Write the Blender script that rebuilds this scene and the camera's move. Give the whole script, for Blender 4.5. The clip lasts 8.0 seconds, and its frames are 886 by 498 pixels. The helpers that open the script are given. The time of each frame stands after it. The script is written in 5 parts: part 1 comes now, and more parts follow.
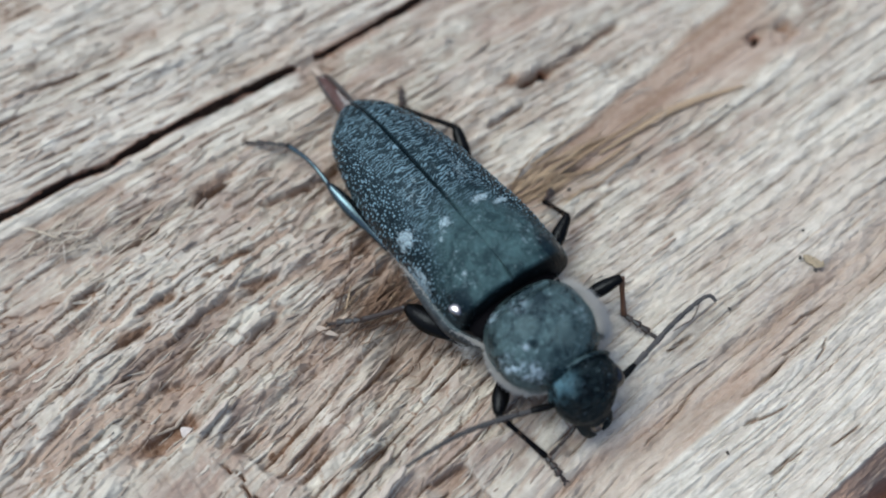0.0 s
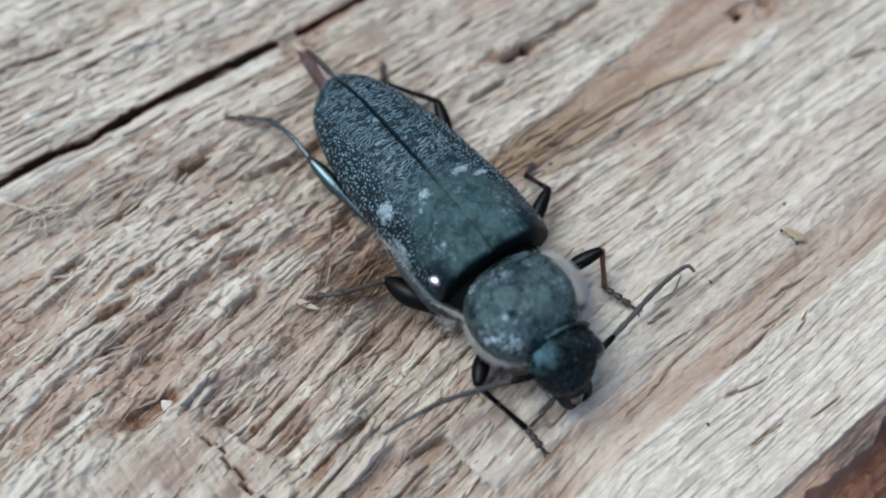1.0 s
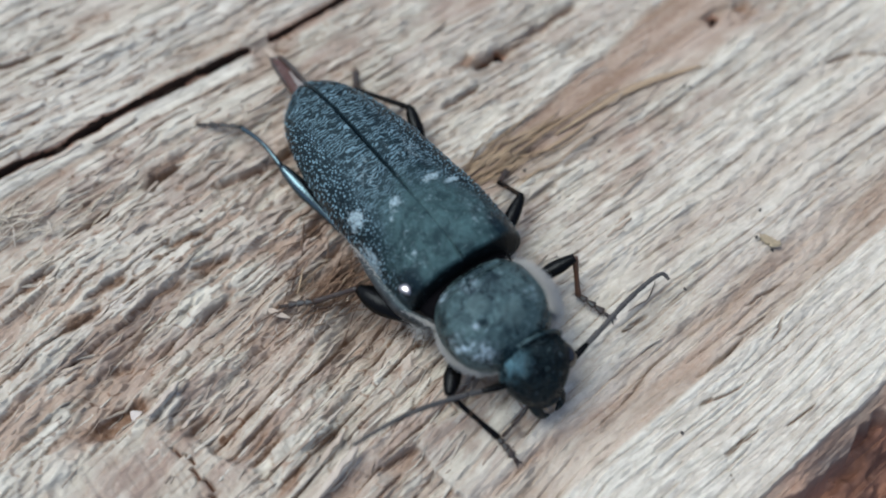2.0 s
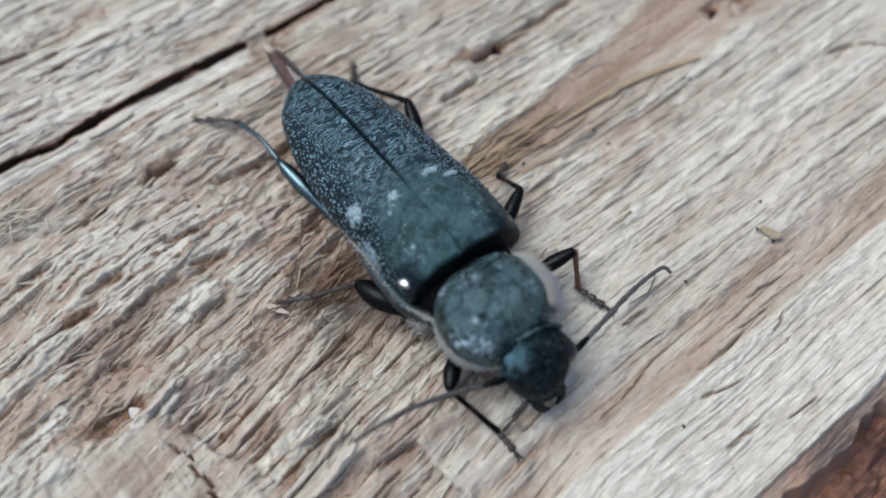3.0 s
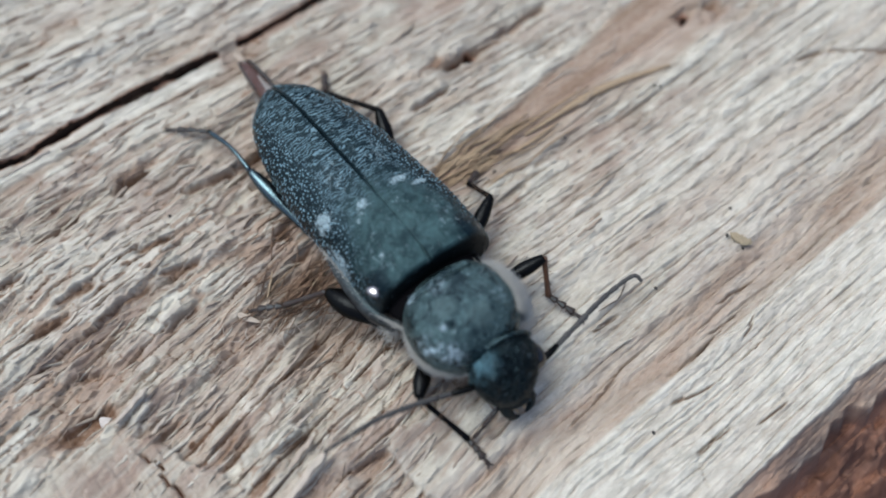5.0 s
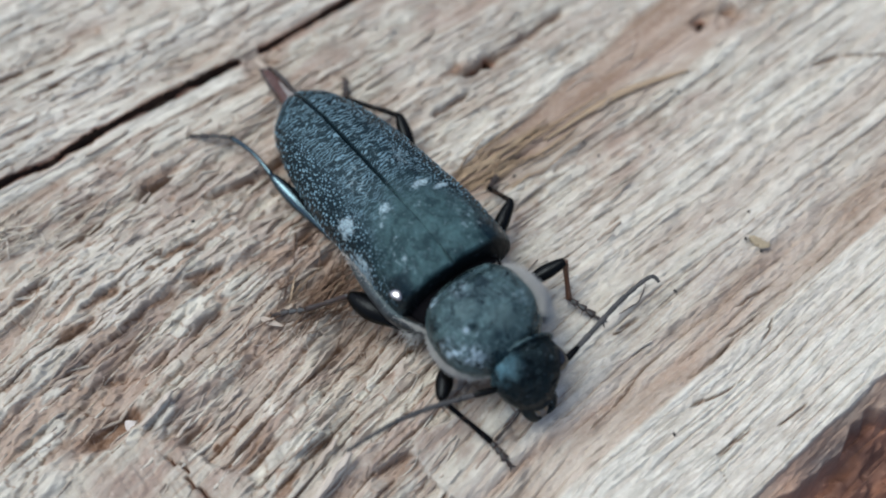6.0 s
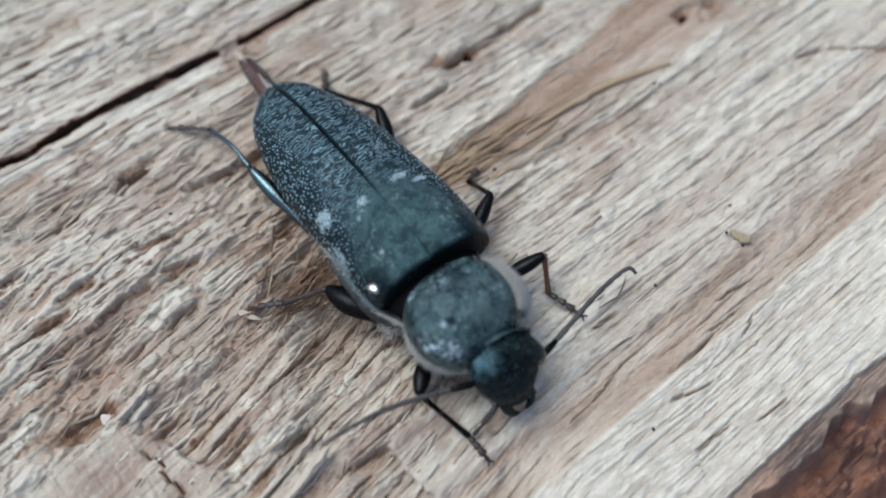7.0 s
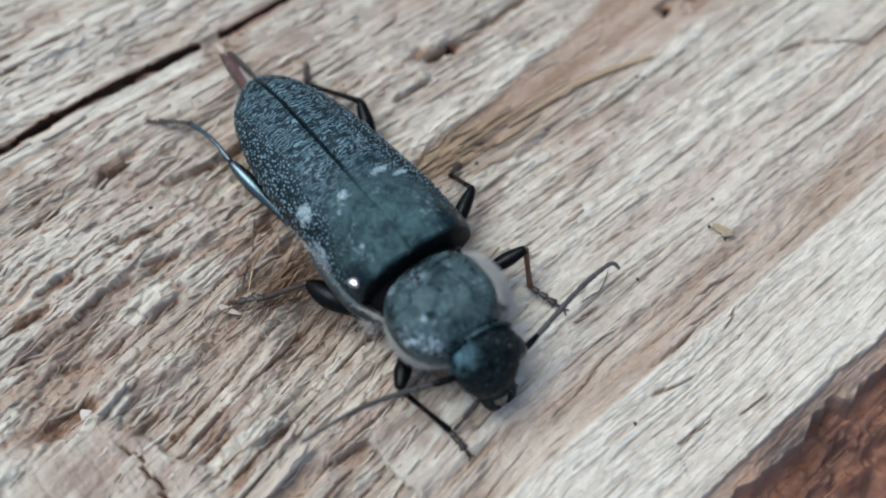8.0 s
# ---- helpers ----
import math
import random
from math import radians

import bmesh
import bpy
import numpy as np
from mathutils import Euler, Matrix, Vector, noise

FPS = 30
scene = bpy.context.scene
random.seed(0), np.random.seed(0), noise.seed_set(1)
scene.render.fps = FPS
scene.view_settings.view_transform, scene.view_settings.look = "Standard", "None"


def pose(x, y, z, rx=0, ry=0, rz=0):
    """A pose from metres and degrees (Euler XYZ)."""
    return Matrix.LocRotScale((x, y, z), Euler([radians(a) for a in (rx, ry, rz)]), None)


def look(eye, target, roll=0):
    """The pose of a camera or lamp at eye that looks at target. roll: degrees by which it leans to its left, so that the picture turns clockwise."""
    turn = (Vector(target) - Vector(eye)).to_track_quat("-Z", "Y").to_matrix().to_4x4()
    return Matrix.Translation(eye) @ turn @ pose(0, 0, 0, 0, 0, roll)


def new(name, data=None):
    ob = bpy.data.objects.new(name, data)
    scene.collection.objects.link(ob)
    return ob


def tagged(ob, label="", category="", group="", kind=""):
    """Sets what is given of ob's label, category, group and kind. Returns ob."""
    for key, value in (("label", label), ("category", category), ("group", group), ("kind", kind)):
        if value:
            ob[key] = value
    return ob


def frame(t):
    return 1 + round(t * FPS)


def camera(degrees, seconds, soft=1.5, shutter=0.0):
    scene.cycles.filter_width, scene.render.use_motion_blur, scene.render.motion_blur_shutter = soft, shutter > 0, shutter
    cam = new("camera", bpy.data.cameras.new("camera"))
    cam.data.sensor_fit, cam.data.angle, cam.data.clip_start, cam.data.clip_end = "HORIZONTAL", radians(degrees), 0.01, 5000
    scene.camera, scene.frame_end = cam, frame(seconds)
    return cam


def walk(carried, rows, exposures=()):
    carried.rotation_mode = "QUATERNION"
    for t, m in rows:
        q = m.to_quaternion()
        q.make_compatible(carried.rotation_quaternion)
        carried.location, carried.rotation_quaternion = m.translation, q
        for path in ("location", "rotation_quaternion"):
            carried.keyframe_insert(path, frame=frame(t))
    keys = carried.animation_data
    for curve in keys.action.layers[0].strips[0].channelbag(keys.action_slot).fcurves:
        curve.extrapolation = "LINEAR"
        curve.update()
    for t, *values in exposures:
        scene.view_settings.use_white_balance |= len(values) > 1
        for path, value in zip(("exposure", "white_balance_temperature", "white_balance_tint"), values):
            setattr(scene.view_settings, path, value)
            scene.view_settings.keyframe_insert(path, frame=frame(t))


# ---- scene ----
# Lengths below are in millimetres and are brought to metres when a mesh is made.
MM = 0.001

cam = camera(38, 8.0, soft=2.0)
cam.data.dof.use_dof = True
cam.data.dof.focus_distance = 0.058
cam.data.dof.aperture_fstop = 24.0
walk(cam, [
    (0.0, pose(-0.000000, -0.024805, 0.055716, 24.000, -0.000, 0.000)),
    (0.5, pose(0.000264, -0.025658, 0.056248, 24.102, 0.071, -0.014)),
    (1.0, pose(0.000858, -0.025902, 0.055216, 23.970, 0.018, -0.102)),
    (1.5, pose(0.001584, -0.025463, 0.055006, 24.115, -0.172, -0.237)),
    (3.0, pose(0.002012, -0.025463, 0.054494, 23.943, 0.113, -0.703)),
    (3.5, pose(0.002013, -0.025624, 0.054633, 24.288, 0.294, -0.778)),
    (4.0, pose(0.002359, -0.025329, 0.055009, 24.445, 0.445, -0.747)),
    (4.5, pose(0.002745, -0.025361, 0.054795, 24.534, 0.231, -0.910)),
    (4.7, pose(0.003211, -0.025442, 0.054540, 24.314, -0.051, -1.040)),
    (6.0, pose(0.002473, -0.026056, 0.054945, 24.814, 0.400, -1.130)),
    (6.5, pose(0.002934, -0.026110, 0.055122, 24.771, 0.220, -1.233)),
    (7.0, pose(0.003131, -0.025897, 0.054586, 24.516, 0.070, -1.132)),
    (7.5, pose(0.003736, -0.026086, 0.054303, 24.412, 0.270, -1.055)),
    (8.0, pose(0.003672, -0.025797, 0.054379, 24.235, -0.187, -1.292)),
])

# ---- light: open shade, a bright soft patch of sky from the side ----
SUN_FROM = Vector((-0.36, 0.14, 0.92)).normalized()
world = bpy.data.worlds.new("sky")
scene.world = world
world.use_nodes = True
wn = world.node_tree.nodes
sky = wn.new("ShaderNodeTexSky")
sky.sky_type = "NISHITA"
sky.sun_disc = False
sky.sun_elevation = math.asin(SUN_FROM.z)
sky.sun_rotation = math.atan2(SUN_FROM.x, SUN_FROM.y)
sky.air_density = 0.6
sky.dust_density = 4.0
sky.ozone_density = 0.75
wn["Background"].inputs["Strength"].default_value = 0.12
world.node_tree.links.new(sky.outputs["Color"], wn["Background"].inputs["Color"])
sun = new("sun", bpy.data.lights.new("sun", "SUN"))
sun.data.energy = 1.0
sun.data.angle = radians(36)
sun.data.color = (1.0, 0.975, 0.93)
sun.matrix_world = look(SUN_FROM * 2, (0, 0, 0))
scene.view_settings.exposure = 0.68
scene.view_settings.use_white_balance = True
scene.view_settings.white_balance_temperature = 5980
scene.view_settings.white_balance_tint = 6


# ---- materials ----
def material(name, rough=0.6, color=(0.5, 0.5, 0.5), metal=0.0, spec=0.5):
    m = bpy.data.materials.new(name)
    m.use_nodes = True
    b = m.node_tree.nodes["Principled BSDF"]
    b.inputs["Base Color"].default_value = (*color, 1)
    b.inputs["Roughness"].default_value = rough
    b.inputs["Metallic"].default_value = metal
    b.inputs["Specular IOR Level"].default_value = spec
    return m


class Nodes:
    """Short hand for building node trees."""

    def __init__(self, m):
        self.t = m.node_tree
        self.b = self.t.nodes["Principled BSDF"]

    def add(self, kind, **props):
        n = self.t.nodes.new(kind)
        for k, v in props.items():
            if k == "operation":
                n.operation = v
            elif k == "data_type":
                n.data_type = v
            elif k == "blend_type":
                n.blend_type = v
            elif k == "attribute_name":
                n.attribute_name = v
            elif k == "feature":
                n.feature = v
        return n

    def put(self, sock, value):
        if isinstance(value, bpy.types.NodeSocket):
            self.t.links.new(value, sock)
        elif isinstance(value, tuple) and len(value) == 3 and sock.type == "RGBA":
            sock.default_value = (*value, 1)
        else:
            sock.default_value = value

    def attr(self, name):
        return self.add("ShaderNodeAttribute", attribute_name=name)

    def scaled(self, vec, s):
        n = self.add("ShaderNodeMapping")
        self.put(n.inputs["Vector"], vec)
        n.inputs["Scale"].default_value = s
        return n.outputs["Vector"]

    def noise(self, vec, scale=1.0, detail=4.0, rough=0.55, distort=0.0):
        n = self.add("ShaderNodeTexNoise")
        self.put(n.inputs["Vector"], vec)
        n.inputs["Scale"].default_value = scale
        n.inputs["Detail"].default_value = detail
        n.inputs["Roughness"].default_value = rough
        n.inputs["Distortion"].default_value = distort
        return n.outputs["Fac"]

    def ramp(self, fac, lo, hi, a=0.0, b=1.0):
        n = self.add("ShaderNodeMapRange")
        self.put(n.inputs["Value"], fac)
        for k, v in zip(("From Min", "From Max", "To Min", "To Max"), (lo, hi, a, b)):
            n.inputs[k].default_value = v
        return n.outputs["Result"]

    def calc(self, op, a, b=0.0):
        n = self.add("ShaderNodeMath", operation=op)
        self.put(n.inputs[0], a)
        self.put(n.inputs[1], b)
        return n.outputs[0]

    def mix(self, fac, a, b, blend="MIX"):
        n = self.add("ShaderNodeMix", data_type="RGBA", blend_type=blend)
        self.put(n.inputs[0], fac)
        self.put(n.inputs[6], a)
        self.put(n.inputs[7], b)
        return n.outputs[2]

    def bump(self, height, strength, distance):
        n = self.add("ShaderNodeBump")
        self.put(n.inputs["Height"], height)
        n.inputs["Strength"].default_value = strength
        n.inputs["Distance"].default_value = distance
        self.put(self.b.inputs["Normal"], n.outputs["Normal"])


GREY, WHITE, PINK = (0.40, 0.38, 0.315), (0.66, 0.655, 0.565), (0.31, 0.252, 0.208)
TAN = (0.235, 0.170, 0.120)


def weathered_wood():
    """Old split softwood: grey skin, pink-brown wood under it, dark checks. Grain runs along x of 'grain' (mm)."""
    m = material("weathered_wood", 0.85, spec=0.25)
    n = Nodes(m)
    g = n.attr("grain").outputs["Vector"]
    zone = n.add("ShaderNodeSeparateColor")
    n.put(zone.inputs[0], n.attr("zone").outputs["Color"])
    torn_and_shade, pale, rot_and_shade = zone.outputs[0], zone.outputs[1], zone.outputs[2]
    streak = n.noise(n.scaled(g, (0.13, 0.85, 0.5)), 1.0, 4, 0.55, 0.3)
    blotch = n.noise(n.scaled(g, (0.17, 0.42, 0.3)), 1.0, 4, 0.6, 0.3)
    mid = n.noise(n.scaled(g, (0.60, 1.05, 0.6)), 1.0, 4, 0.58, 0.3)
    patch = n.noise(n.scaled(g, (1.0, 1.8, 1.0)), 1.0, 5, 0.68, 0.3)
    tone = n.attr("zone").outputs["Alpha"]
    crumb = n.noise(n.scaled(g, (2.9, 4.4, 3.0)), 1.0, 4, 0.7, 0.2)
    fine = n.noise(n.scaled(g, (1.6, 5.0, 3.0)), 1.0, 4, 0.65, 0.3)
    nick = n.noise(n.scaled(g, (0.55, 5.2, 1.0)), 1.0, 3, 0.6, 0.35)
    slit = n.noise(n.scaled(g, (0.28, 2.6, 0.5)), 1.0, 4, 0.55, 0.5)
    c = n.mix(n.ramp(n.calc("ADD", blotch, n.ramp(tone, 0.0, 1.0, -0.14, 0.14)), 0.42, 0.58), PINK, GREY)
    c = n.mix(n.ramp(mid, 0.53, 0.68, 0.0, 0.55), c, WHITE)
    c = n.mix(n.ramp(mid, 0.32, 0.46, 0.65, 0.0), c, (0.195, 0.143, 0.108))
    c = n.mix(n.ramp(patch, 0.54, 0.70, 0.0, 0.25), c, WHITE)
    c = n.mix(n.ramp(patch, 0.32, 0.44, 0.35, 0.0), c, (0.20, 0.150, 0.115))
    c = n.mix(n.ramp(streak, 0.48, 0.62, 0.0, 0.25), c, WHITE)
    pal = n.calc("MULTIPLY", pale, n.ramp(streak, 0.34, 0.56, 0.85, 1.1))
    c = n.mix(pal, c, n.mix(n.ramp(patch, 0.35, 0.62), (0.43, 0.42, 0.36), (0.60, 0.59, 0.515)))
    c = n.mix(n.ramp(tone, 0.0, 0.45, 0.30, 0.0), c, (0.20, 0.155, 0.12))
    c = n.mix(n.ramp(tone, 0.55, 1.0, 0.0, 0.35), c, WHITE)
    tan = n.mix(n.ramp(streak, 0.35, 0.65), TAN, (0.37, 0.285, 0.22))
    fr = n.calc("MULTIPLY", torn_and_shade, n.ramp(crumb, 0.25, 0.65, 1.0, 0.75))
    # browns both torn wood and the crevices, whose shade is painted this way
    c = n.mix(n.ramp(fr, 0.0, 0.65), c, tan)
    c = n.mix(n.ramp(fr, 0.58, 0.92, 0.0, 0.92), c, (0.125, 0.064, 0.031))
    calm = n.ramp(pale, 0.3, 1.0, 1.0, 0.35)
    c = n.mix(n.calc("MULTIPLY", calm, n.ramp(fine, 0.30, 0.55, 0.18, 0.0)), c, n.mix(0.5, c, (0.11, 0.08, 0.065)))
    c = n.mix(n.calc("MULTIPLY", calm, n.ramp(nick, 0.67, 0.73, 0.0, 0.35)), c, (0.12, 0.095, 0.08))
    c = n.mix(n.calc("MULTIPLY", calm, n.ramp(slit, 0.68, 0.72, 0.0, 0.6)), c, (0.09, 0.07, 0.058))
    c = n.mix(n.calc("MULTIPLY", calm, n.ramp(crumb, 0.60, 0.76, 0.0, 0.25)), c, (0.72, 0.70, 0.62))
    c = n.mix(n.calc("MULTIPLY", calm, n.ramp(crumb, 0.22, 0.34, 0.20, 0.0)), c, (0.11, 0.085, 0.068))
    ob = n.add("ShaderNodeTexCoord").outputs["Object"]
    lump = n.noise(n.scaled(ob, (300, 300, 300)), 1.0, 4, 0.6, 0.3)
    grit = n.noise(n.scaled(ob, (2200, 2200, 2200)), 1.0, 3, 0.6)
    red = n.mix(n.ramp(lump, 0.36, 0.62), (0.085, 0.026, 0.015), (0.37, 0.18, 0.11))
    red = n.mix(n.ramp(grit, 0.58, 0.75, 0.0, 0.5), red, (0.30, 0.19, 0.13))
    c = n.mix(rot_and_shade, c, red)
    # top of the range: near black for dark knots, dirt and painted crack shade
    c = n.mix(n.ramp(rot_and_shade, 0.91, 0.96), c, (0.030, 0.018, 0.012))
    n.put(n.b.inputs["Base Color"], c)
    n.put(n.b.inputs["Roughness"], n.ramp(fine, 0.3, 0.7, 0.95, 0.75))
    h = n.calc("ADD", n.calc("MULTIPLY", fine, 0.5), n.calc("MULTIPLY", crumb, 1.0))
    h = n.calc("ADD", h, n.calc("MULTIPLY", n.ramp(nick, 0.60, 0.70), -0.8))
    h = n.calc("ADD", h, n.calc("MULTIPLY", n.ramp(slit, 0.63, 0.70), -1.5))
    n.bump(h, 0.30, 0.00009)
    return m


def splinter_wood(name, a, b, rough=0.8):
    """Loose fibres and flakes; every piece takes its own tone between a and b."""
    m = material(name, rough, spec=0.3)
    n = Nodes(m)
    info = n.add("ShaderNodeObjectInfo")
    geo = n.add("ShaderNodeNewGeometry")
    tc = n.add("ShaderNodeTexCoord")
    pick = n.calc("FRACT", n.calc("ADD", info.outputs["Random"], geo.outputs["Random Per Island"]))
    fine = n.noise(n.scaled(tc.outputs["Object"], (900, 8000, 8000)), 1.0, 4, 0.65)
    c = n.mix(pick, a, b)
    c = n.mix(n.ramp(fine, 0.3, 0.7, 0.6, 0.0), c, n.mix(0.6, c, (0.09, 0.06, 0.045)))
    n.put(n.b.inputs["Base Color"], c)
    n.bump(fine, 0.7, 0.00005)
    return m


def ground_soil():
    m = material("rotten_wood_floor", 0.9, spec=0.2)
    n = Nodes(m)
    tc = n.add("ShaderNodeTexCoord")
    big = n.noise(n.scaled(tc.outputs["Object"], (260, 260, 260)), 1.0, 5, 0.6, 0.5)
    small = n.noise(n.scaled(tc.outputs["Object"], (1800, 1800, 1800)), 1.0, 4, 0.6)
    c = n.mix(n.ramp(big, 0.38, 0.64), (0.055, 0.020, 0.012), (0.19, 0.09, 0.055))
    c = n.mix(n.ramp(small, 0.55, 0.75, 0.0, 0.6), c, (0.30, 0.20, 0.14))
    n.put(n.b.inputs["Base Color"], c)
    n.bump(small, 0.8, 0.0004)
    return m


SHELL_TINT = (0.55, 0.87, 1.0, 1.0)


def chitin(name, color, rough, bump_scale, bump, dust=0.0, sheen=(0.30, 0.36, 0.38), deep=0.00004):
    """Beetle shell: nearly black, glossy, finely pitted, with a grey bloom of dust and short hairs."""
    m = material(name, rough, color, spec=0.42)
    m.node_tree.nodes["Principled BSDF"].inputs["Specular Tint"].default_value = SHELL_TINT
    n = Nodes(m)
    tc = n.add("ShaderNodeTexCoord")
    o = tc.outputs["Object"]
    fine = n.noise(o, bump_scale, 3, 0.6)
    blot = n.noise(o, 900, 4, 0.6, 0.6)
    mask = n.calc("MULTIPLY", n.ramp(blot, 0.42, 0.68), n.ramp(fine, 0.35, 0.65, 0.3, 1.0))
    n.put(n.b.inputs["Base Color"], n.mix(n.calc("MULTIPLY", mask, dust), color, sheen))
    n.put(n.b.inputs["Roughness"], n.ramp(mask, 0.0, 1.0, rough, min(1.0, rough + 0.5 * min(1.0, dust * 3))))
    n.bump(fine, bump, deep)
    return m


def elytra_shell():
    """Wing-case shell: black with a blue-green cast; dull and dusty in front, wrinkled and glossy behind with sheen
    painted on the crests, a front rim darkened as shade, white hairs in patches.
    """
    m = material("elytra_shell", 0.3, (0.010, 0.015, 0.018), spec=0.7)
    m.node_tree.nodes["Principled BSDF"].inputs["Specular Tint"].default_value = SHELL_TINT
    n = Nodes(m)
    zone = n.add("ShaderNodeSeparateColor")
    n.put(zone.inputs[0], n.attr("zone").outputs["Color"])
    matte, patch, crest_sheen = zone.outputs[0], zone.outputs[1], zone.outputs[2]
    g = n.attr("grain").outputs["Vector"]
    pits = n.noise(n.scaled(g, (13, 13, 13)), 1.0, 2, 0.6)
    grit = n.noise(n.scaled(g, (7, 7, 7)), 1.0, 3, 0.7)
    bloom = n.noise(n.scaled(g, (1.3, 1.3, 1.3)), 1.0, 6, 0.72, 0.6)
    hairs = n.noise(n.scaled(g, (6, 14, 10)), 1.0, 3, 0.6)
    dust = n.calc("MULTIPLY", n.ramp(bloom, 0.38, 0.70, 0.2, 1.0), n.ramp(matte, 0.0, 1.0, 0.04, 0.50))
    c = n.mix(dust, (0.003, 0.008, 0.012), (0.120, 0.225, 0.230))
    specks = n.calc("MULTIPLY", n.ramp(grit, 0.62, 0.72), n.ramp(matte, 0.0, 1.0, 0.15, 0.40))
    c = n.mix(specks, c, (0.34, 0.45, 0.47))
    # sky sheen on the raised wrinkles and granules, put into the base colour
    c = n.mix(n.calc("MULTIPLY", crest_sheen, 0.72), c, (0.27, 0.43, 0.51))
    ragged = n.calc("ADD", patch, n.ramp(n.noise(n.scaled(g, (4.2, 4.2, 4.2)), 1.0, 4, 0.7, 0.5), 0.2, 0.8, -0.85, 0.75))
    # front rim painted near black, putting the neck gap's shade into the colour
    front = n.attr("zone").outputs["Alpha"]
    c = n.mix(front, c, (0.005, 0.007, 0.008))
    white = n.calc("MULTIPLY", n.ramp(ragged, 0.28, 0.85), n.ramp(hairs, 0.30, 0.58, 0.25, 0.95))
    c = n.mix(white, c, (0.33, 0.44, 0.48))
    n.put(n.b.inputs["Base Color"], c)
    r = n.calc("ADD", n.ramp(matte, 0.0, 1.0, 0.15, 0.44), n.calc("MULTIPLY", white, 0.3))
    n.put(n.b.inputs["Roughness"], r)
    gloss = n.calc("MULTIPLY", n.ramp(matte, 0.0, 1.0, 0.20, 0.14), n.ramp(front, 0.0, 1.0, 1.0, 0.25))
    n.put(n.b.inputs["Specular IOR Level"], gloss)
    n.bump(pits, 0.8, 0.00006)
    return m


def pronotum_shell():
    """The neck shield: black, glossy where bare, with a blue-green bloom in cloudy patches, tufts of short pale hair,
    and blue-white highlights painted on its left.
    """
    m = material("pronotum_shell", 0.3, (0.004, 0.009, 0.011), spec=0.50)
    m.node_tree.nodes["Principled BSDF"].inputs["Specular Tint"].default_value = SHELL_TINT
    n = Nodes(m)
    o = n.add("ShaderNodeTexCoord").outputs["Object"]
    cloud = n.noise(o, 950, 5, 0.66, 0.5)
    grain = n.noise(o, 6500, 3, 0.65)
    tuft = n.noise(o, 4200, 3, 0.7, 0.3)
    c = n.mix(n.ramp(cloud, 0.42, 0.58, 0.0, 1.0), (0.002, 0.006, 0.007), (0.036, 0.062, 0.064))
    c = n.mix(n.calc("MULTIPLY", n.ramp(grain, 0.50, 0.70), n.ramp(cloud, 0.35, 0.60, 0.10, 0.45)), c, (0.19, 0.30, 0.31))
    def spot(x, y, z, inner, outer, amount):
        d = n.add("ShaderNodeVectorMath", operation="DISTANCE")
        n.put(d.inputs[0], o)
        d.inputs[1].default_value = (x * MM, y * MM, z * MM)
        return n.ramp(d.outputs["Value"], inner * MM, outer * MM, amount, 0.0)

    c = n.mix(n.calc("MULTIPLY", n.ramp(tuft, 0.62, 0.70, 0.0, 0.55), n.ramp(cloud, 0.45, 0.55)), c, (0.36, 0.48, 0.52))
    # the bare plates, pale tufts with left-side sky highlights painted in, the black pits
    for x, y, z, r in ((9.31, 0.38, 4.7, 0.62), (8.26, -0.63, 4.9, 0.55)):
        c = n.mix(spot(x, y, z, r * 0.85, r, 0.75), c, (0.050, 0.078, 0.078))
    for x, y, z, r, amount in ((9.1, -2.05, 4.1, 0.75, 0.9), (10.0, -1.45, 4.2, 0.75, 0.8), (7.9, 2.0, 4.0, 0.6, 0.5), (8.95, 1.45, 4.5, 0.55, 0.5), (6.7, -1.5, 4.2, 0.6, 0.8), (9.5, -1.75, 4.2, 0.6, 0.7), (7.3, -0.3, 4.7, 0.6, 0.4)):
        c = n.mix(n.calc("MULTIPLY", spot(x, y, z, r * 0.2, r, amount), n.ramp(tuft, 0.46, 0.62, 0.0, 0.75)), c, (0.50, 0.66, 0.75))
    # a small painted highlight spot on the left
    c = n.mix(spot(8.95, -1.2, 4.86, 0.05, 0.19, 0.55), c, (0.46, 0.58, 0.66))
    for x, y, z, r in ((9.1, -0.85, 4.92, 0.30), (9.7, -0.2, 4.6, 0.35), (7.6, 0.6, 4.95, 0.4), (10.3, 0.6, 4.0, 0.5)):
        c = n.mix(spot(x, y, z, r * 0.4, r, 0.9), c, (0.003, 0.007, 0.009))
    n.put(n.b.inputs["Base Color"], c)
    n.put(n.b.inputs["Roughness"], n.ramp(cloud, 0.40, 0.60, 0.22, 0.42))
    n.bump(n.calc("ADD", grain, n.calc("MULTIPLY", tuft, 0.8)), 1.0, 0.00008)
    return m


